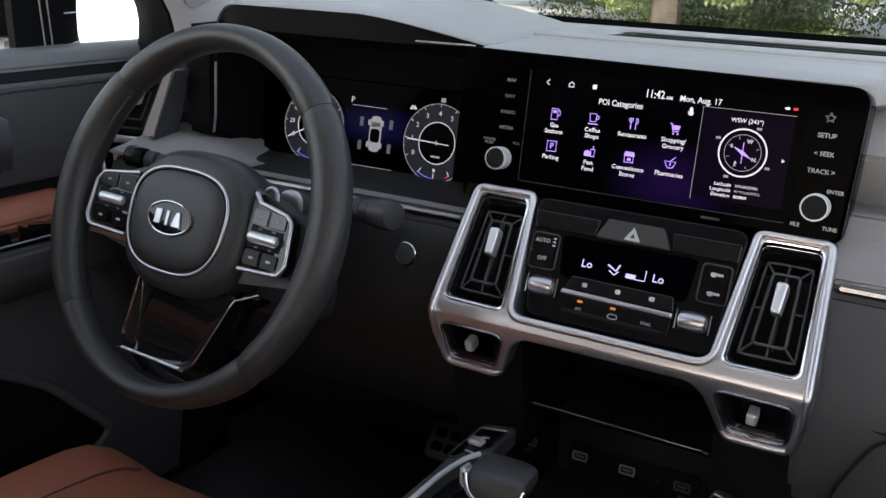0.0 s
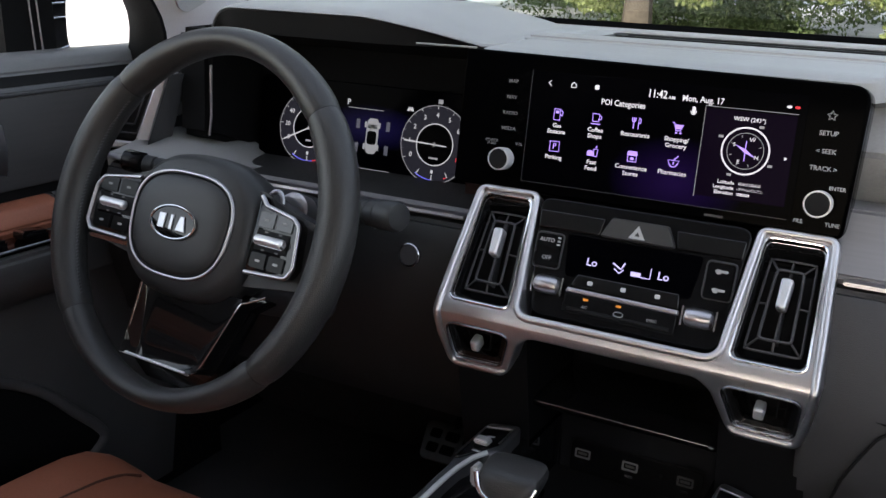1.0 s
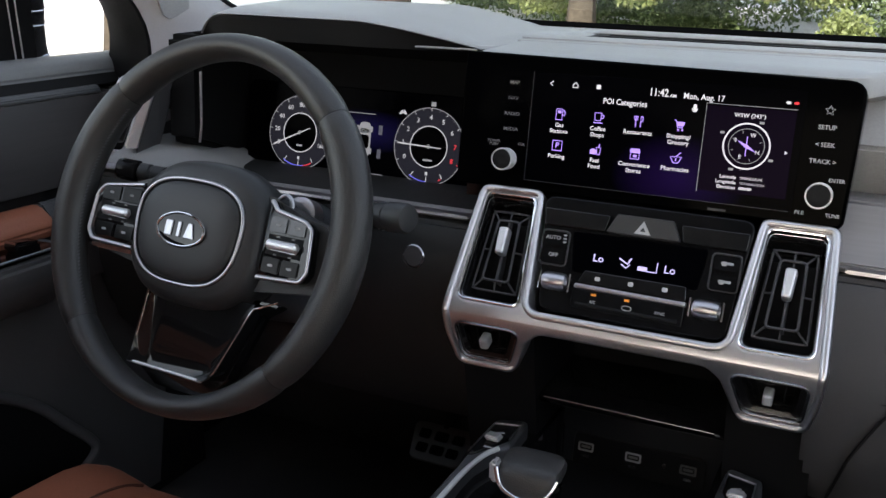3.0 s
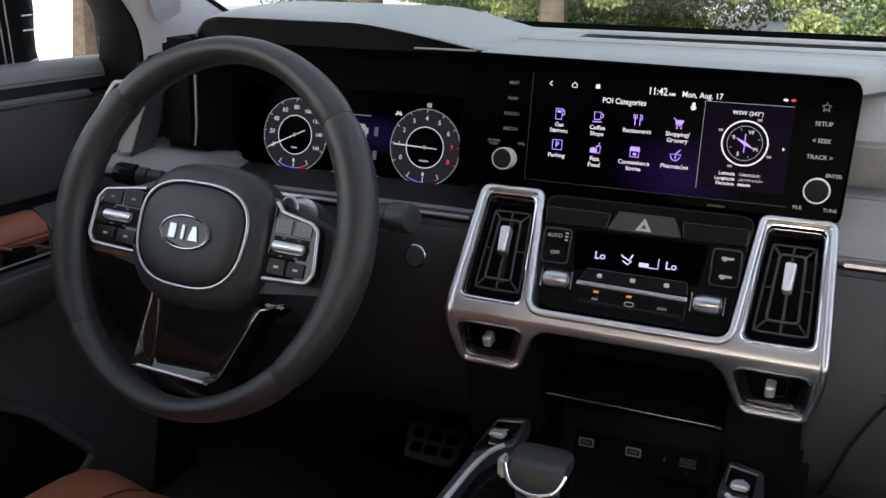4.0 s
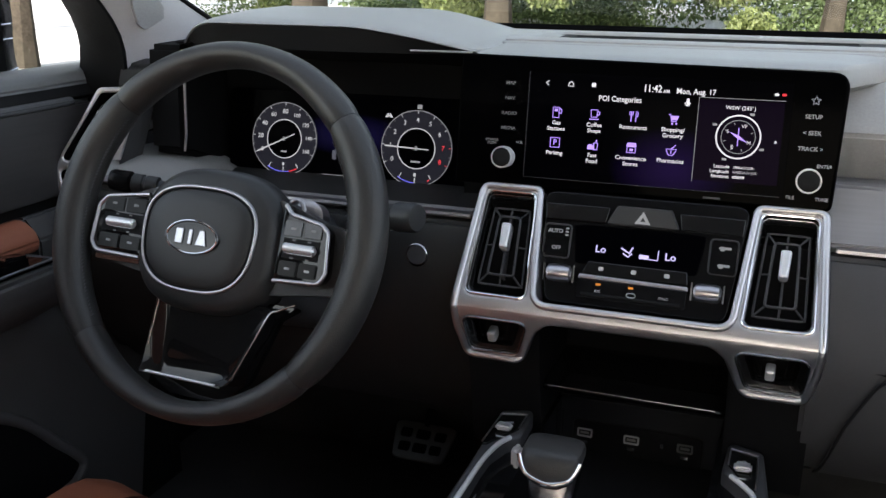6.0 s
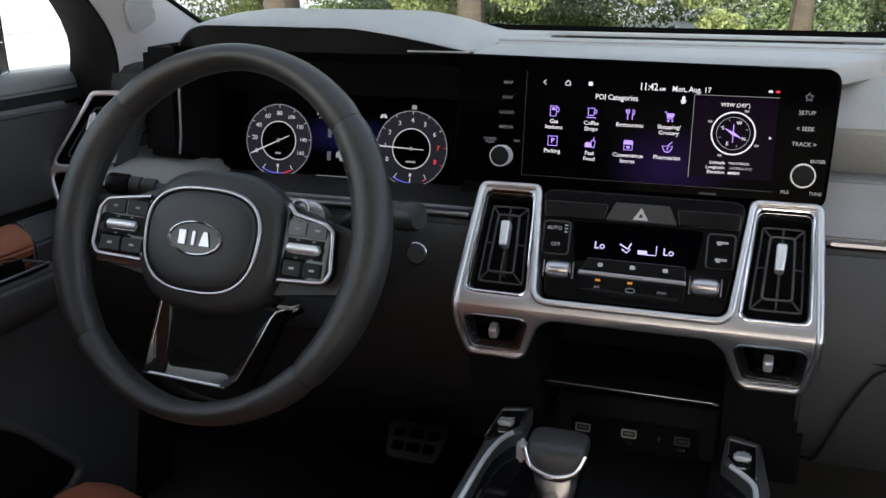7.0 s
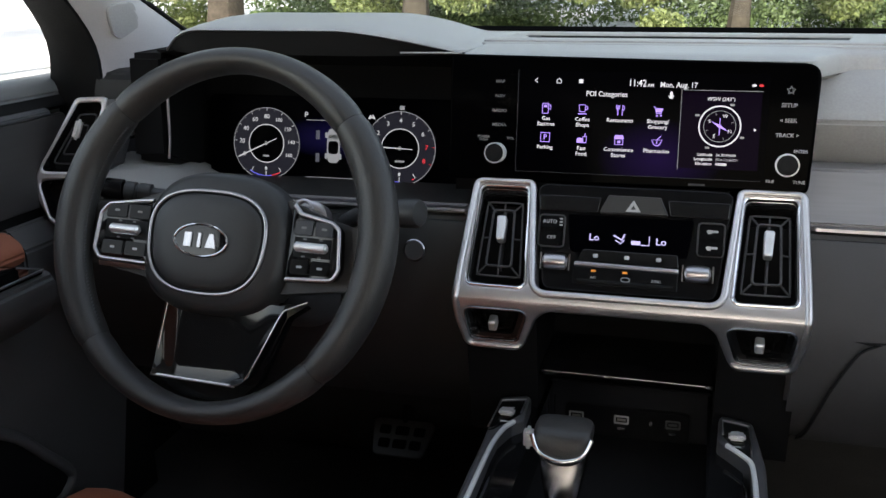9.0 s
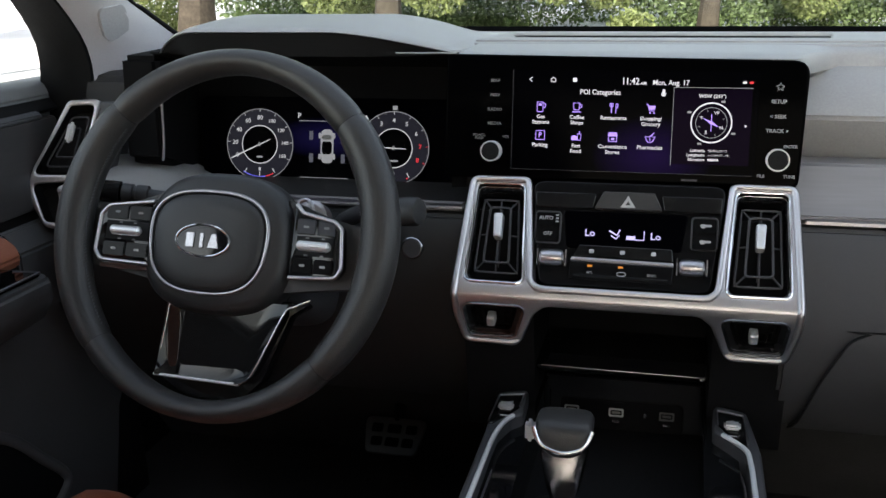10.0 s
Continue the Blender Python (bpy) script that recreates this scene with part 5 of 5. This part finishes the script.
# ---- centre console ----
def console():
    c = thing("centre_console", (0, 0.6, 0.38), "black centre console with silver-edged gloss trim", "console")
    part("body", loft([[(-0.150, y, 0.38), (0.150, y, 0.38), (0.150, y, z), (0.128, y, z + 0.012), (-0.128, y, z + 0.012), (-0.150, y, z)] for y, z in ((-0.30, 0.66), (0.30, 0.66), (0.62, 0.665), (0.80, 0.64), (0.95, 0.60))]), SOFT, c)
    part("tray", box((0.19, 0.25, 0.01), pose(0, 0.735, 0.674)), BLACK, c)
    part("gloss_deck", loft([[(-0.108, y, z - 0.02), (0.108, y, z - 0.02), (0.108, y, z), (-0.108, y, z)] for y, z in ((0.20, 0.694), (0.45, 0.696), (0.60, 0.692), (0.655, 0.684))]), GLOSS, c)
    for s in (-1, 1):
        f = lambda pts: [(s * x + (0.006 if y < 0.699 else 0.0), y) for x, y in pts]
        arm = [(0.098, 0.790), (0.131, 0.778), (0.1345, 0.690), (0.132, 0.40), (0.132, 0.20), (0.122, 0.20), (0.1230, 0.60), (0.1215, 0.688), (0.1070, 0.718), (0.096, 0.732)]
        tilt = Matrix(((1, 0, 0, 0), (0, 1, 0, 0), (0, 0.02, 1, 0.7355), (0, 0, 0, 1)))
        a = part("arm", plate([rpoly(f(arm), [0.008, 0.008, 0.02, 0.02, 0.004, 0.004, 0.02, 0.02, 0.01, 0.01])], 0.09, 0.004, tilt, 3), ARM, c)
        part("arm_edge", tube([(s * x + 0.006 * min(1.0, max(0.0, (0.722 - y) / 0.03)), y, 0.7360 + 0.02 * y) for x, y in ((0.1050, 0.7215), (0.1095, 0.7150), (0.1150, 0.7060), (0.1205, 0.6920), (0.1228, 0.670), (0.1235, 0.62), (0.1235, 0.40), (0.1230, 0.20))], 0.0026, smooth=4), SHEEN_WHITE, a, "satin metal edge, whitened as if reflecting the sky")
        part("arm_line", tube([(s * x + 0.006, y, 0.7185 + 0.02 * y) for x, y in ((0.112, 0.690), (0.117, 0.66), (0.118, 0.60), (0.118, 0.20))], 0.0012, smooth=4), SILVER, a)
        sw = part("seat_switch", plate([rpoly(f([(0.1015, 0.770), (0.1265, 0.763), (0.1275, 0.699), (0.1225, 0.701), (0.1085, 0.727), (0.1015, 0.740)]), 0.003)], 0.004, 0.001, tilt, 2, 0.002), GLOSS, a, "gloss black seat heating switch")
        part("switch_edge", tube([(s * x, y, 0.7380 + 0.02 * y) for x, y in ((0.1012, 0.740), (0.1012, 0.7705), (0.1267, 0.7635), (0.1278, 0.702))], 0.0008), SILVER, sw)
        part("rocker", box((0.016, 0.012, 0.006), pose(s * 0.1145, 0.732, 0.7560), 0.002), SLIDER, sw)
        mark("seat_mark", 0.008, 0.003, pose(s * 0.113, 0.747, 0.7533, 0, 0, 20), LIT_PRINT, sw)
        mark("seat_mark", 0.009, 0.0025, pose(s * 0.1135, 0.716, 0.7527), LIT_PRINT, sw)
        part("tray_side", loft([[(s * x, y, z) for y, z in ((0.20, 0.66), (0.90, 0.66), (0.90, 0.735), (0.66, 0.735), (0.60, 0.728), (0.20, 0.721))] for x in (0.087, 0.1205)]), GLOSS, c)
    part("slot_lid", extruded([(0.800, 0.783), (0.792, 0.779), (0.796, 0.772), (0.90, 0.775), (0.90, 0.785)], -0.092, 0.092, 0.0015), GLOSS, c)
    part("lid_edge", tube([(-0.086, 0.7925, 0.780), (0.082, 0.7925, 0.779)], 0.0012), DIM_CHROME, c)
    part("lid_end", box((0.006, 0.003, 0.003), pose(0.085, 0.792, 0.778), 0.001), CHROME, c)
    part("wall_line", box((0.0016, 0.002, 0.045), pose(-0.0835, 0.8585, 0.700)), DIM_CHROME, c)
    # wall with sockets
    m = plane(0.86, 0.695, 8)
    w = part("socket_wall", box((0.180, 0.085, 0.008), shift(m, 0, 0, -0.006), 0.001), WALL_DARK, c)
    u = part("socket_panel", plate([rpoly([(-0.071, -0.018), (0.069, -0.018), (0.069, 0.018), (-0.071, 0.018)], 0.006)], 0.006, 0.0012, m, 2, 0.002), KEY_BLACK, c, "dark socket panel")
    part("panel_groove", ring2d(rpoly([(-0.071, -0.018), (0.069, -0.018), (0.069, 0.018), (-0.071, 0.018)], 0.006), 0.0010, m, 0.0005, 1), BLACK, u)
    for x, big in ((-0.0580, 1), (-0.0065, 1), (0.0510, 0)):
        k = part("socket", plate([rpoly([(-0.0085, -0.0050), (0.0085, -0.0050), (0.0085, 0.0050), (-0.0085, 0.0050)], 0.002), rpoly([(-0.0065, -0.0030), (0.0065, -0.0030), (0.0065, 0.0030), (-0.0065, 0.0030)], 0.001)], 0.002, 0.0005, shift(m, x, 0.004), 1, 0.003), SILVER if big else SOFT, u)
        mark("contact", 0.010, 0.003, shift(m, x, 0.004, 0.0018), STEEL if big else SOFT, k)
        mark("socket_label", 0.008, 0.003, shift(m, x, -0.0065, 0.002), DIM_CHROME, u)
    mark("key_mark", 0.003, 0.005, shift(m, 0.0265, 0.003, 0.002), DIM_CHROME, u, 0.0012)
    # cup holders
    for x, y in ((0.03, 0.56), (0.03, 0.46)):
        part("cup_ring", turned([(0.040, 0), (0.0405, 0.004), (0.038, 0.005), (0.0365, 0.002)], pose(x + 0.015, y, 0.692), cap=False), CHROME, c, "chrome cup holder ring")


console()


def shifter():
    s = thing("shift_lever", (-0.043, 0.645, 0.69), "gear lever with dark leather head and chrome trim", "gear lever")
    rows = []
    for z, w, d, y in ((0.7600, 0.012, 0.014, 0.640), (0.7650, 0.019, 0.018, 0.641), (0.7735, 0.0240, 0.020, 0.643), (0.7820, 0.0270, 0.020, 0.645), (0.7865, 0.0272, 0.019, 0.646), (0.7902, 0.0255, 0.0170, 0.647), (0.7918, 0.020, 0.012, 0.648)):
        rows.append([(-0.043 + p[0], y + p[1], z + 0.10 * p[1]) for p in squircle(w, d, 4, 40)])
    part("head", loft(rows), LEATHER, s)
    part("head_trim", tube([(-0.0705, 0.630, 0.7860), (-0.066, 0.6255, 0.7755), (-0.059, 0.6235, 0.7690), (-0.043, 0.6215, 0.7655), (-0.027, 0.6235, 0.7690), (-0.020, 0.6255, 0.7755), (-0.0155, 0.630, 0.7860)], 0.0024, smooth=4), CHROME, s)
    rows = []
    for z, w, d, y in ((0.685, 0.0125, 0.011, 0.640), (0.714, 0.0130, 0.011, 0.641), (0.721, 0.0160, 0.013, 0.642), (0.735, 0.0190, 0.015, 0.644), (0.752, 0.0225, 0.015, 0.648), (0.768, 0.0240, 0.015, 0.650)):
        rows.append([(-0.043 + p[0], y + p[1], z) for p in squircle(w, d, 3.5, 40)])
    part("neck", loft(rows), material("polished_neck_metal", (0.42, 0.40, 0.40), 0.2, 1.0, spread=0.05), s, "polished silver neck")
    part("release_button", box((0.009, 0.014, 0.020), pose(-0.0755, 0.642, 0.776), 0.003), SLIDER, s)
    part("gate_plate", plate([[(-0.080, 0.46), (-0.062, 0.46), (-0.060, 0.600), (-0.066, 0.612), (-0.080, 0.600)]], 0.01, 0.001, pose(0, 0, 0.706)), SLIDER, s, "pale satin plate beside the lever")
    part("boot", loft([[(-0.043 + p[0], 0.640 + p[1], z) for p in squircle(w, w * 1.1, 4, 32)] for z, w in ((0.680, 0.034), (0.690, 0.032), (0.698, 0.020))]), LEATHER, s)


shifter()


def pedal():
    p = thing("brake_pedal", (-0.366, 1.15, 0.50), "brake pedal with steel frame and black rubber pads", "pedal")
    m = pose(-0.3665, 1.145, 0.490, 38)
    out = rpoly([(-0.052, 0.031), (0.052, 0.031), (0.041, -0.032), (-0.041, -0.032)], 0.012)
    part("plate", plate([out], 0.006, 0.002, m), STEEL, p)
    for j, v in enumerate((0.011, -0.012)):
        for i, u in enumerate((-0.028, 0.0, 0.028)):
            w = (0.018, 0.022, 0.018)[i]
            part("rubber_pad", box((w, 0.015, 0.004), shift(m, u * (1 - 0.1 * j), v, 0.001), 0.0015), RUBBER, p)
    part("arm", tube([(-0.366, 1.165, 0.490), (-0.366, 1.235, 0.60), (-0.366, 1.22, 0.75)], 0.010, smooth=4), BLACK, p)


pedal()


# ---- driver's seat ----
def seat():
    s = thing("driver_seat", (-0.38, 0.35, 0.38), "tan brown leather driver's seat with pale stitching", "car seat")
    X = -0.385
    rings = []
    for i in range(23):
        f = i / 22
        y = 0.06 + 0.655 * f
        drop = max(0.0, (y - 0.62) / 0.095)
        zt = 0.628 + 0.012 * math.sin(f * 2.6) - 0.05 * drop ** 2.4
        w = 0.236 - 0.012 * max(0.0, (y - 0.52) / 0.175) ** 2
        ring = []
        for j in range(25):
            g = -1 + j / 12
            side = max(0.0, (abs(g) - 0.62) / 0.38)
            z = zt + 0.013 * math.sin(math.pi * min(1, side)) - 0.055 * max(0, side - 0.55) ** 1.5 / 0.45 ** 1.5
            ring.append((X + w * g, y, z))
        ring += [(X + w, y, 0.52), (X - w, y, 0.52)]
        rings.append(ring)
    part("cushion", loft(rings), BROWN, s)
    for sgn in (-1, 1):
        part("seam", tube([(X + sgn * 0.146 * (1 - 0.15 * max(0.0, (y - 0.5) / 0.19) ** 2), y, 0.6285 + 0.012 * math.sin((y - 0.06) / 0.655 * 2.6) - 0.05 * max(0.0, (y - 0.62) / 0.095) ** 2.4 + 0.0003) for y in (0.1, 0.2, 0.3, 0.4, 0.5, 0.56, 0.60, 0.63, 0.655, 0.675)], 0.0016, smooth=3), material("dark_seam", (0.09, 0.03, 0.018), 0.6), s)
        part("stitching", tube([(X + sgn * x, y, z) for x, y, z in ((0.153, 0.65, 0.624), (0.185, 0.63, 0.636), (0.205, 0.58, 0.641), (0.210, 0.45, 0.642), (0.210, 0.2, 0.641))], 0.0010, smooth=4), BROWN_SEAM, s)
    part("base", box((0.44, 0.55, 0.14), pose(X, 0.36, 0.45), 0.02), BLACK, s)
    back = []
    for z, y, w in ((0.62, 0.02, 0.22), (0.80, -0.03, 0.25), (1.0, -0.10, 0.25), (1.15, -0.16, 0.21), (1.22, -0.19, 0.16)):
        back.append([(X + p[0], y - 0.06 + p[1], z) for p in squircle(w, 0.06, 3, 32)])
    part("backrest", loft(back), BROWN, s)


seat()


# ---- driver's door ----
def door():
    d = thing("driver_door", (-0.80, 0.3, 0.40), "driver's door with grey wood panel, tan insert and armrest", "car door")
    y0, y1 = -0.5, 0.985
    part("sill", along([(-0.83, 1.02), (-0.835, 1.062), (-0.79, 1.064), (-0.772, 1.056), (-0.765, 1.045), (-0.78, 1.0)], y0, 1.04, 0.003), SUNLIT_SILL, d, "grey grained window sill")
    part("door_core", along([(-0.845, 0.37), (-0.845, 1.055), (-0.80, 1.03), (-0.78, 0.37)], y0, 1.10), BLACK, d)
    part("upper_band", along([(-0.82, 1.046), (-0.768, 1.044), (-0.752, 1.030), (-0.78, 1.02), (-0.82, 1.02)], y0, y1, 0.002), BLACK, d)
    part("trim_line", along([(-0.78, 1.031), (-0.751, 1.031), (-0.745, 1.026), (-0.747, 1.021), (-0.78, 1.021)], y0, y1 - 0.09, 0.0015), SILL, d, "thin grey trim line")
    part("wood_panel", along([(-0.80, 1.022), (-0.748, 1.022), (-0.738, 0.99), (-0.728, 0.95), (-0.722, 0.918), (-0.80, 0.918)], y0, y1 - 0.06, 0.002), SHADED_WOOD, d, "grey open-pore wood door panel")
    part("gap_band", along([(-0.80, 0.918), (-0.728, 0.917), (-0.728, 0.905), (-0.80, 0.905)], y0, y1 - 0.06), BLACK, d)
    part("leather_insert", along([(-0.80, 0.904), (-0.716, 0.904), (-0.700, 0.893), (-0.695, 0.880), (-0.700, 0.868), (-0.80, 0.86)], y0, 0.755, 0.003), BROWN, d, "tan brown leather insert")
    part("front_filler", along([(-0.80, 0.905), (-0.722, 0.905), (-0.70, 0.88), (-0.70, 0.80), (-0.80, 0.80)], 0.757, y1 - 0.06, 0.003), LIFTED_SOFT, d)
    arm = part("armrest", along([(-0.80, 0.868), (-0.66, 0.870), (-0.648, 0.862), (-0.645, 0.842), (-0.66, 0.815), (-0.70, 0.79), (-0.80, 0.77)], y0, 0.74, 0.004), LIFTED_SOFT, d, "black padded armrest")
    sw = part("switch_panel", along([(-0.712, 0.870), (-0.655, 0.8725), (-0.652, 0.868), (-0.712, 0.866)], 0.42, 0.725, 0.001), GLOSS, arm, "gloss black window switch panel")
    for k in range(3):
        b = part("window_switch", box((0.022, 0.035, 0.012), pose(-0.680, 0.69 - 0.055 * k, 0.876, -8), 0.003), GLOSS, sw)
        part("switch_trim", box((0.018, 0.003, 0.003), pose(-0.680, 0.675 - 0.055 * k, 0.8825, -8), 0.001), CHROME, b)
    part("panel_edge", tube([(-0.652, 0.42, 0.8725), (-0.652, 0.725, 0.8725)], 0.0015), SILVER, sw)
    part("lower_panel", along([(-0.82, 0.80), (-0.715, 0.80), (-0.70, 0.74), (-0.70, 0.66), (-0.72, 0.60), (-0.745, 0.42), (-0.82, 0.42)], y0, y1 - 0.03, 0.004), LIFTED_SOFT, d)
    rim = [(0.58, 0.735), (0.642, 0.705), (0.700, 0.668), (0.745, 0.622), (0.775, 0.592), (0.787, 0.572), (0.772, 0.556), (0.742, 0.550), (0.58, 0.545)]
    part("pocket_rim", tube([(-0.700, y, z) for y, z in rim], 0.0075, smooth=5), LIFTED_SOFT, d, "dark plastic rim of the door pocket, lightened to look lit")
    # No hollow here: a flat near-black plate paints the pocket's inner shade
    part("pocket", loft([[(x, y, z) for y, z in rim] for x in (-0.72, -0.699)]), PIT, d, "flat black plate standing for the door pocket's shaded hollow")
    h = part("door_handle", loft([[(-0.735, y, z - 0.02), (-0.70, y, z - 0.03), (-0.695, y, z), (-0.70, y, z + 0.028), (-0.735, y, z + 0.034)] for y, z in ((0.50, 0.975), (0.62, 0.978), (0.665, 0.977), (0.682, 0.972))]), SILVER, d, "satin silver inner door handle")
    bevel_ring = part("handle_cup", box((0.03, 0.24, 0.085), pose(-0.738, 0.575, 0.965), 0.012, 3), BLACK, d)


door()


def right_door():
    d = thing("passenger_door", (0.80, 0.3, 0.40), "dark grained passenger door lining", "car door")
    part("lining", along([(0.83, 1.06), (0.77, 1.055), (0.73, 0.95), (0.70, 0.87), (0.70, 0.66), (0.74, 0.42), (0.83, 0.42)], -0.5, 0.985, 0.004), SOFT, d)


right_door()


def side_mirror():
    s = thing("side_mirror", (-0.93, 0.87, 1.06), "dark painted side mirror with bright lines", "side mirror")
    rows = []
    for f, k in ((0.0, 0.75), (0.12, 0.96), (0.5, 1.0), (0.85, 0.9), (1.0, 0.6)):
        y = 0.80 + 0.12 * f
        rows.append([(-1.035 + 0.115 * k * p[0], y, 1.118 + 0.085 * k * p[1]) for p in squircle(1, 1, 3, 40)])
    part("shell", loft(rows), PAINT, s)
    part("mirror_glass", loft([[(-1.035 + 0.09 * p[0], y, 1.118 + 0.067 * p[1]) for p in squircle(1, 1, 3, 40)] for y in (0.799, 0.797)]), CHROME, s)
    part("edge_ring", tube([(-1.035 + 0.093 * p[0], 0.798, 1.118 + 0.069 * p[1]) for p in squircle(1, 1, 3, 40)], 0.002, closed=True, res=1), DIM_CHROME, s)
    part("foot", loft([[(-0.93, y0, 1.03), (-0.93, y0 + 0.06, 1.03), (-0.93, y0 + 0.06, 1.06), (-0.93, y0, 1.06)] if k == 0 else [(-0.84, y0, 1.0), (-0.84, y0 + 0.06, 1.0), (-0.84, y0 + 0.06, 1.05), (-0.84, y0, 1.05)] for k, y0 in enumerate((0.85, 0.86))]), PAINT, s)
    cap = part("inner_cap", loft([[(-0.845 + 0.008 * k, 0.872, z), (-0.850 + 0.008 * k, 0.908 - 0.004 * abs(1.10 - z) / 0.05, z), (-0.90, 0.93, z), (-0.90, 0.872, z)] for z, k in ((1.055, 1.0), (1.075, 0.3), (1.10, 0.0), (1.125, 0.6), (1.20, 0.9))]), PAINT, s)
    for z in (1.119, 1.100):
        part("bright_line", tube([(-0.8425, 0.874, z), (-0.846, 0.903, z + 0.001)], 0.0012), CHROME, cap)
    part("bright_line", tube([(-0.838, 0.876, 1.058), (-0.842, 0.903, 1.063)], 0.0015), CHROME, cap)


side_mirror()


def quarter_window():
    q = thing("window_divider", (-0.835, 0.835, 1.06), "black window divider bar with a double bright line", "window frame")
    part("bar", loft([[(x + 0.10 * (z - 1.05) * -0.3, y, z) for x, y in ((-0.832, 0.797), (-0.832, 0.874), (-0.845, 0.874), (-0.845, 0.797))] for z in (1.05, 1.20, 1.58)]), RUBBER, q)
    for y in (0.836, 0.8475):
        part("bright_line", tube([(-0.831, y + 0.004, 1.055), (-0.8345, y - 0.003, 1.20), (-0.845, y - 0.02, 1.56)], 0.0012), SILVER, q)


quarter_window()


# ---- trees and shrubs outside ----
def leaves(seed, centers, count, size, spread):
    """Many small bent leaves in clumps."""
    rng = np.random.default_rng(seed)
    cs = np.array([c[:3] for c in centers])
    rs = np.array([c[3] for c in centers])
    pick = rng.choice(len(cs), count, p=rs ** 2 / (rs ** 2).sum())
    d = rng.normal(size=(count, 3))
    d /= np.linalg.norm(d, axis=1)[:, None]
    p = cs[pick] + d * (rs[pick] * rng.random(count) ** 0.45)[:, None] * spread
    p[:, 2] = np.maximum(p[:, 2], 0.05)
    a = rng.normal(size=(count, 3))
    a /= np.linalg.norm(a, axis=1)[:, None]
    b = np.cross(a, rng.normal(size=(count, 3)))
    b /= np.linalg.norm(b, axis=1)[:, None]
    L = size * (0.6 + 0.8 * rng.random(count))[:, None]
    verts = np.stack([p - a * L, p + b * L * 0.45, p + a * L, p - b * L * 0.45], 1).reshape(-1, 3)
    faces = np.arange(count * 4).reshape(-1, 4)
    me = bpy.data.meshes.new("leaves")
    me.from_pydata(verts.tolist(), [], faces.tolist())
    return me


def tree(seed, x, y, h, r, spread, mat, count, lean=0.0):
    rng = random.Random(seed)
    t = thing("tree", (x, y, 0), "broad-leaved tree with grey-brown trunk and green crown", "tree", "trees beyond the windscreen")
    rows = []
    for i in range(12):
        f = i / 11
        rr = r * (1.35 - 0.35 * min(1, f * 6)) * (1 - 0.55 * f)
        cx, cy = x + lean * h * f + 0.08 * math.sin(3 * f + seed), y + 0.06 * math.cos(4 * f + seed)
        rows.append([(cx + rr * math.cos(2 * math.pi * k / 14) * (1 + 0.08 * math.sin(3 * k + seed)), cy + rr * math.sin(2 * math.pi * k / 14) * (1 + 0.08 * math.cos(2 * k)), h * 0.62 * f - 0.1) for k in range(14)])
    part("trunk", loft(rows), BARK, t)
    clumps = []
    for i in range(9):
        a = rng.uniform(0, 6.28)
        z0 = h * rng.uniform(0.30, 0.6)
        base = (x + lean * z0, y, z0)
        end = (base[0] + spread * rng.uniform(0.4, 0.9) * math.cos(a), base[1] + spread * rng.uniform(0.4, 0.9) * math.sin(a), z0 + h * rng.uniform(0.08, 0.3))
        part("limb", tube([base, ((base[0] + end[0]) / 2, (base[1] + end[1]) / 2, (base[2] + end[2]) / 2 + 0.2), end], r * 0.22, smooth=3, res=1), BARK, t)
        clumps.append((*end, spread * rng.uniform(0.28, 0.5)))
        clumps.append((end[0] + rng.uniform(-1, 1) * spread * 0.4, end[1] + rng.uniform(-1, 1) * spread * 0.4, end[2] + rng.uniform(-0.1, 0.3) * spread, spread * rng.uniform(0.2, 0.4)))
    part("crown", leaves(seed, clumps, count, 0.09, 1.0), mat, t, flat=True)


def outdoors():
    rng = random.Random(5)
    for i, (x, y, h, r, sp, lean) in enumerate(((-4.9, 9.4, 8, 0.21, 2.6, 0.01), (-3.05, 10.2, 9, 0.15, 3.0, -0.02), (0.3, 13.5, 9, 0.13, 3.0, 0.02), (4.5, 17.0, 8, 0.25, 3.0, 0.03), (-8.5, 9.0, 8, 0.13, 2.4, 0.06), (-13.0, 8.0, 8, 0.14, 2.6, -0.05), (-16.5, 13.5, 9, 0.2, 3.0, 0.02))):
        tree(11 + i, x, y, h, r, sp, LEAF if i % 2 else LEAF_YOUNG, 6000, lean)
    rows = (("tall dark green woods beyond the shrubs", LEAF, 7, 40, 1.0, (25.0, 2.0), (0.5, 5.0), (1.6, 2.6), 120000),
            ("dense green shrubs in the sun", LEAF, 3, 60, 0.5, (19.0, 2.4), (0.1, 2.6), (0.9, 1.6), 330000),
            ("yellow-green young shrubs in the sun", LEAF_YOUNG, 4, 24, 1.1, (15.5, 1.6), (0.0, 1.5), (0.35, 0.9), 95000))
    for label, mat, seed, n, step, (y, dy), (z0, z1), (r0, r1), count in rows:
        spots = [(-10.0 - 0.25 * (y - 15.5) + step * i + rng.uniform(-0.7, 0.7), y + rng.uniform(-dy, dy), rng.uniform(z0, z1), rng.uniform(r0, r1)) for i in range(n)]
        s = part("shrubs", leaves(seed, spots, count, 0.042 if y < 22 else 0.085, 1.0), mat, flat=True)
        tagged(s, label, "shrubs", kind="stuff")


outdoors()
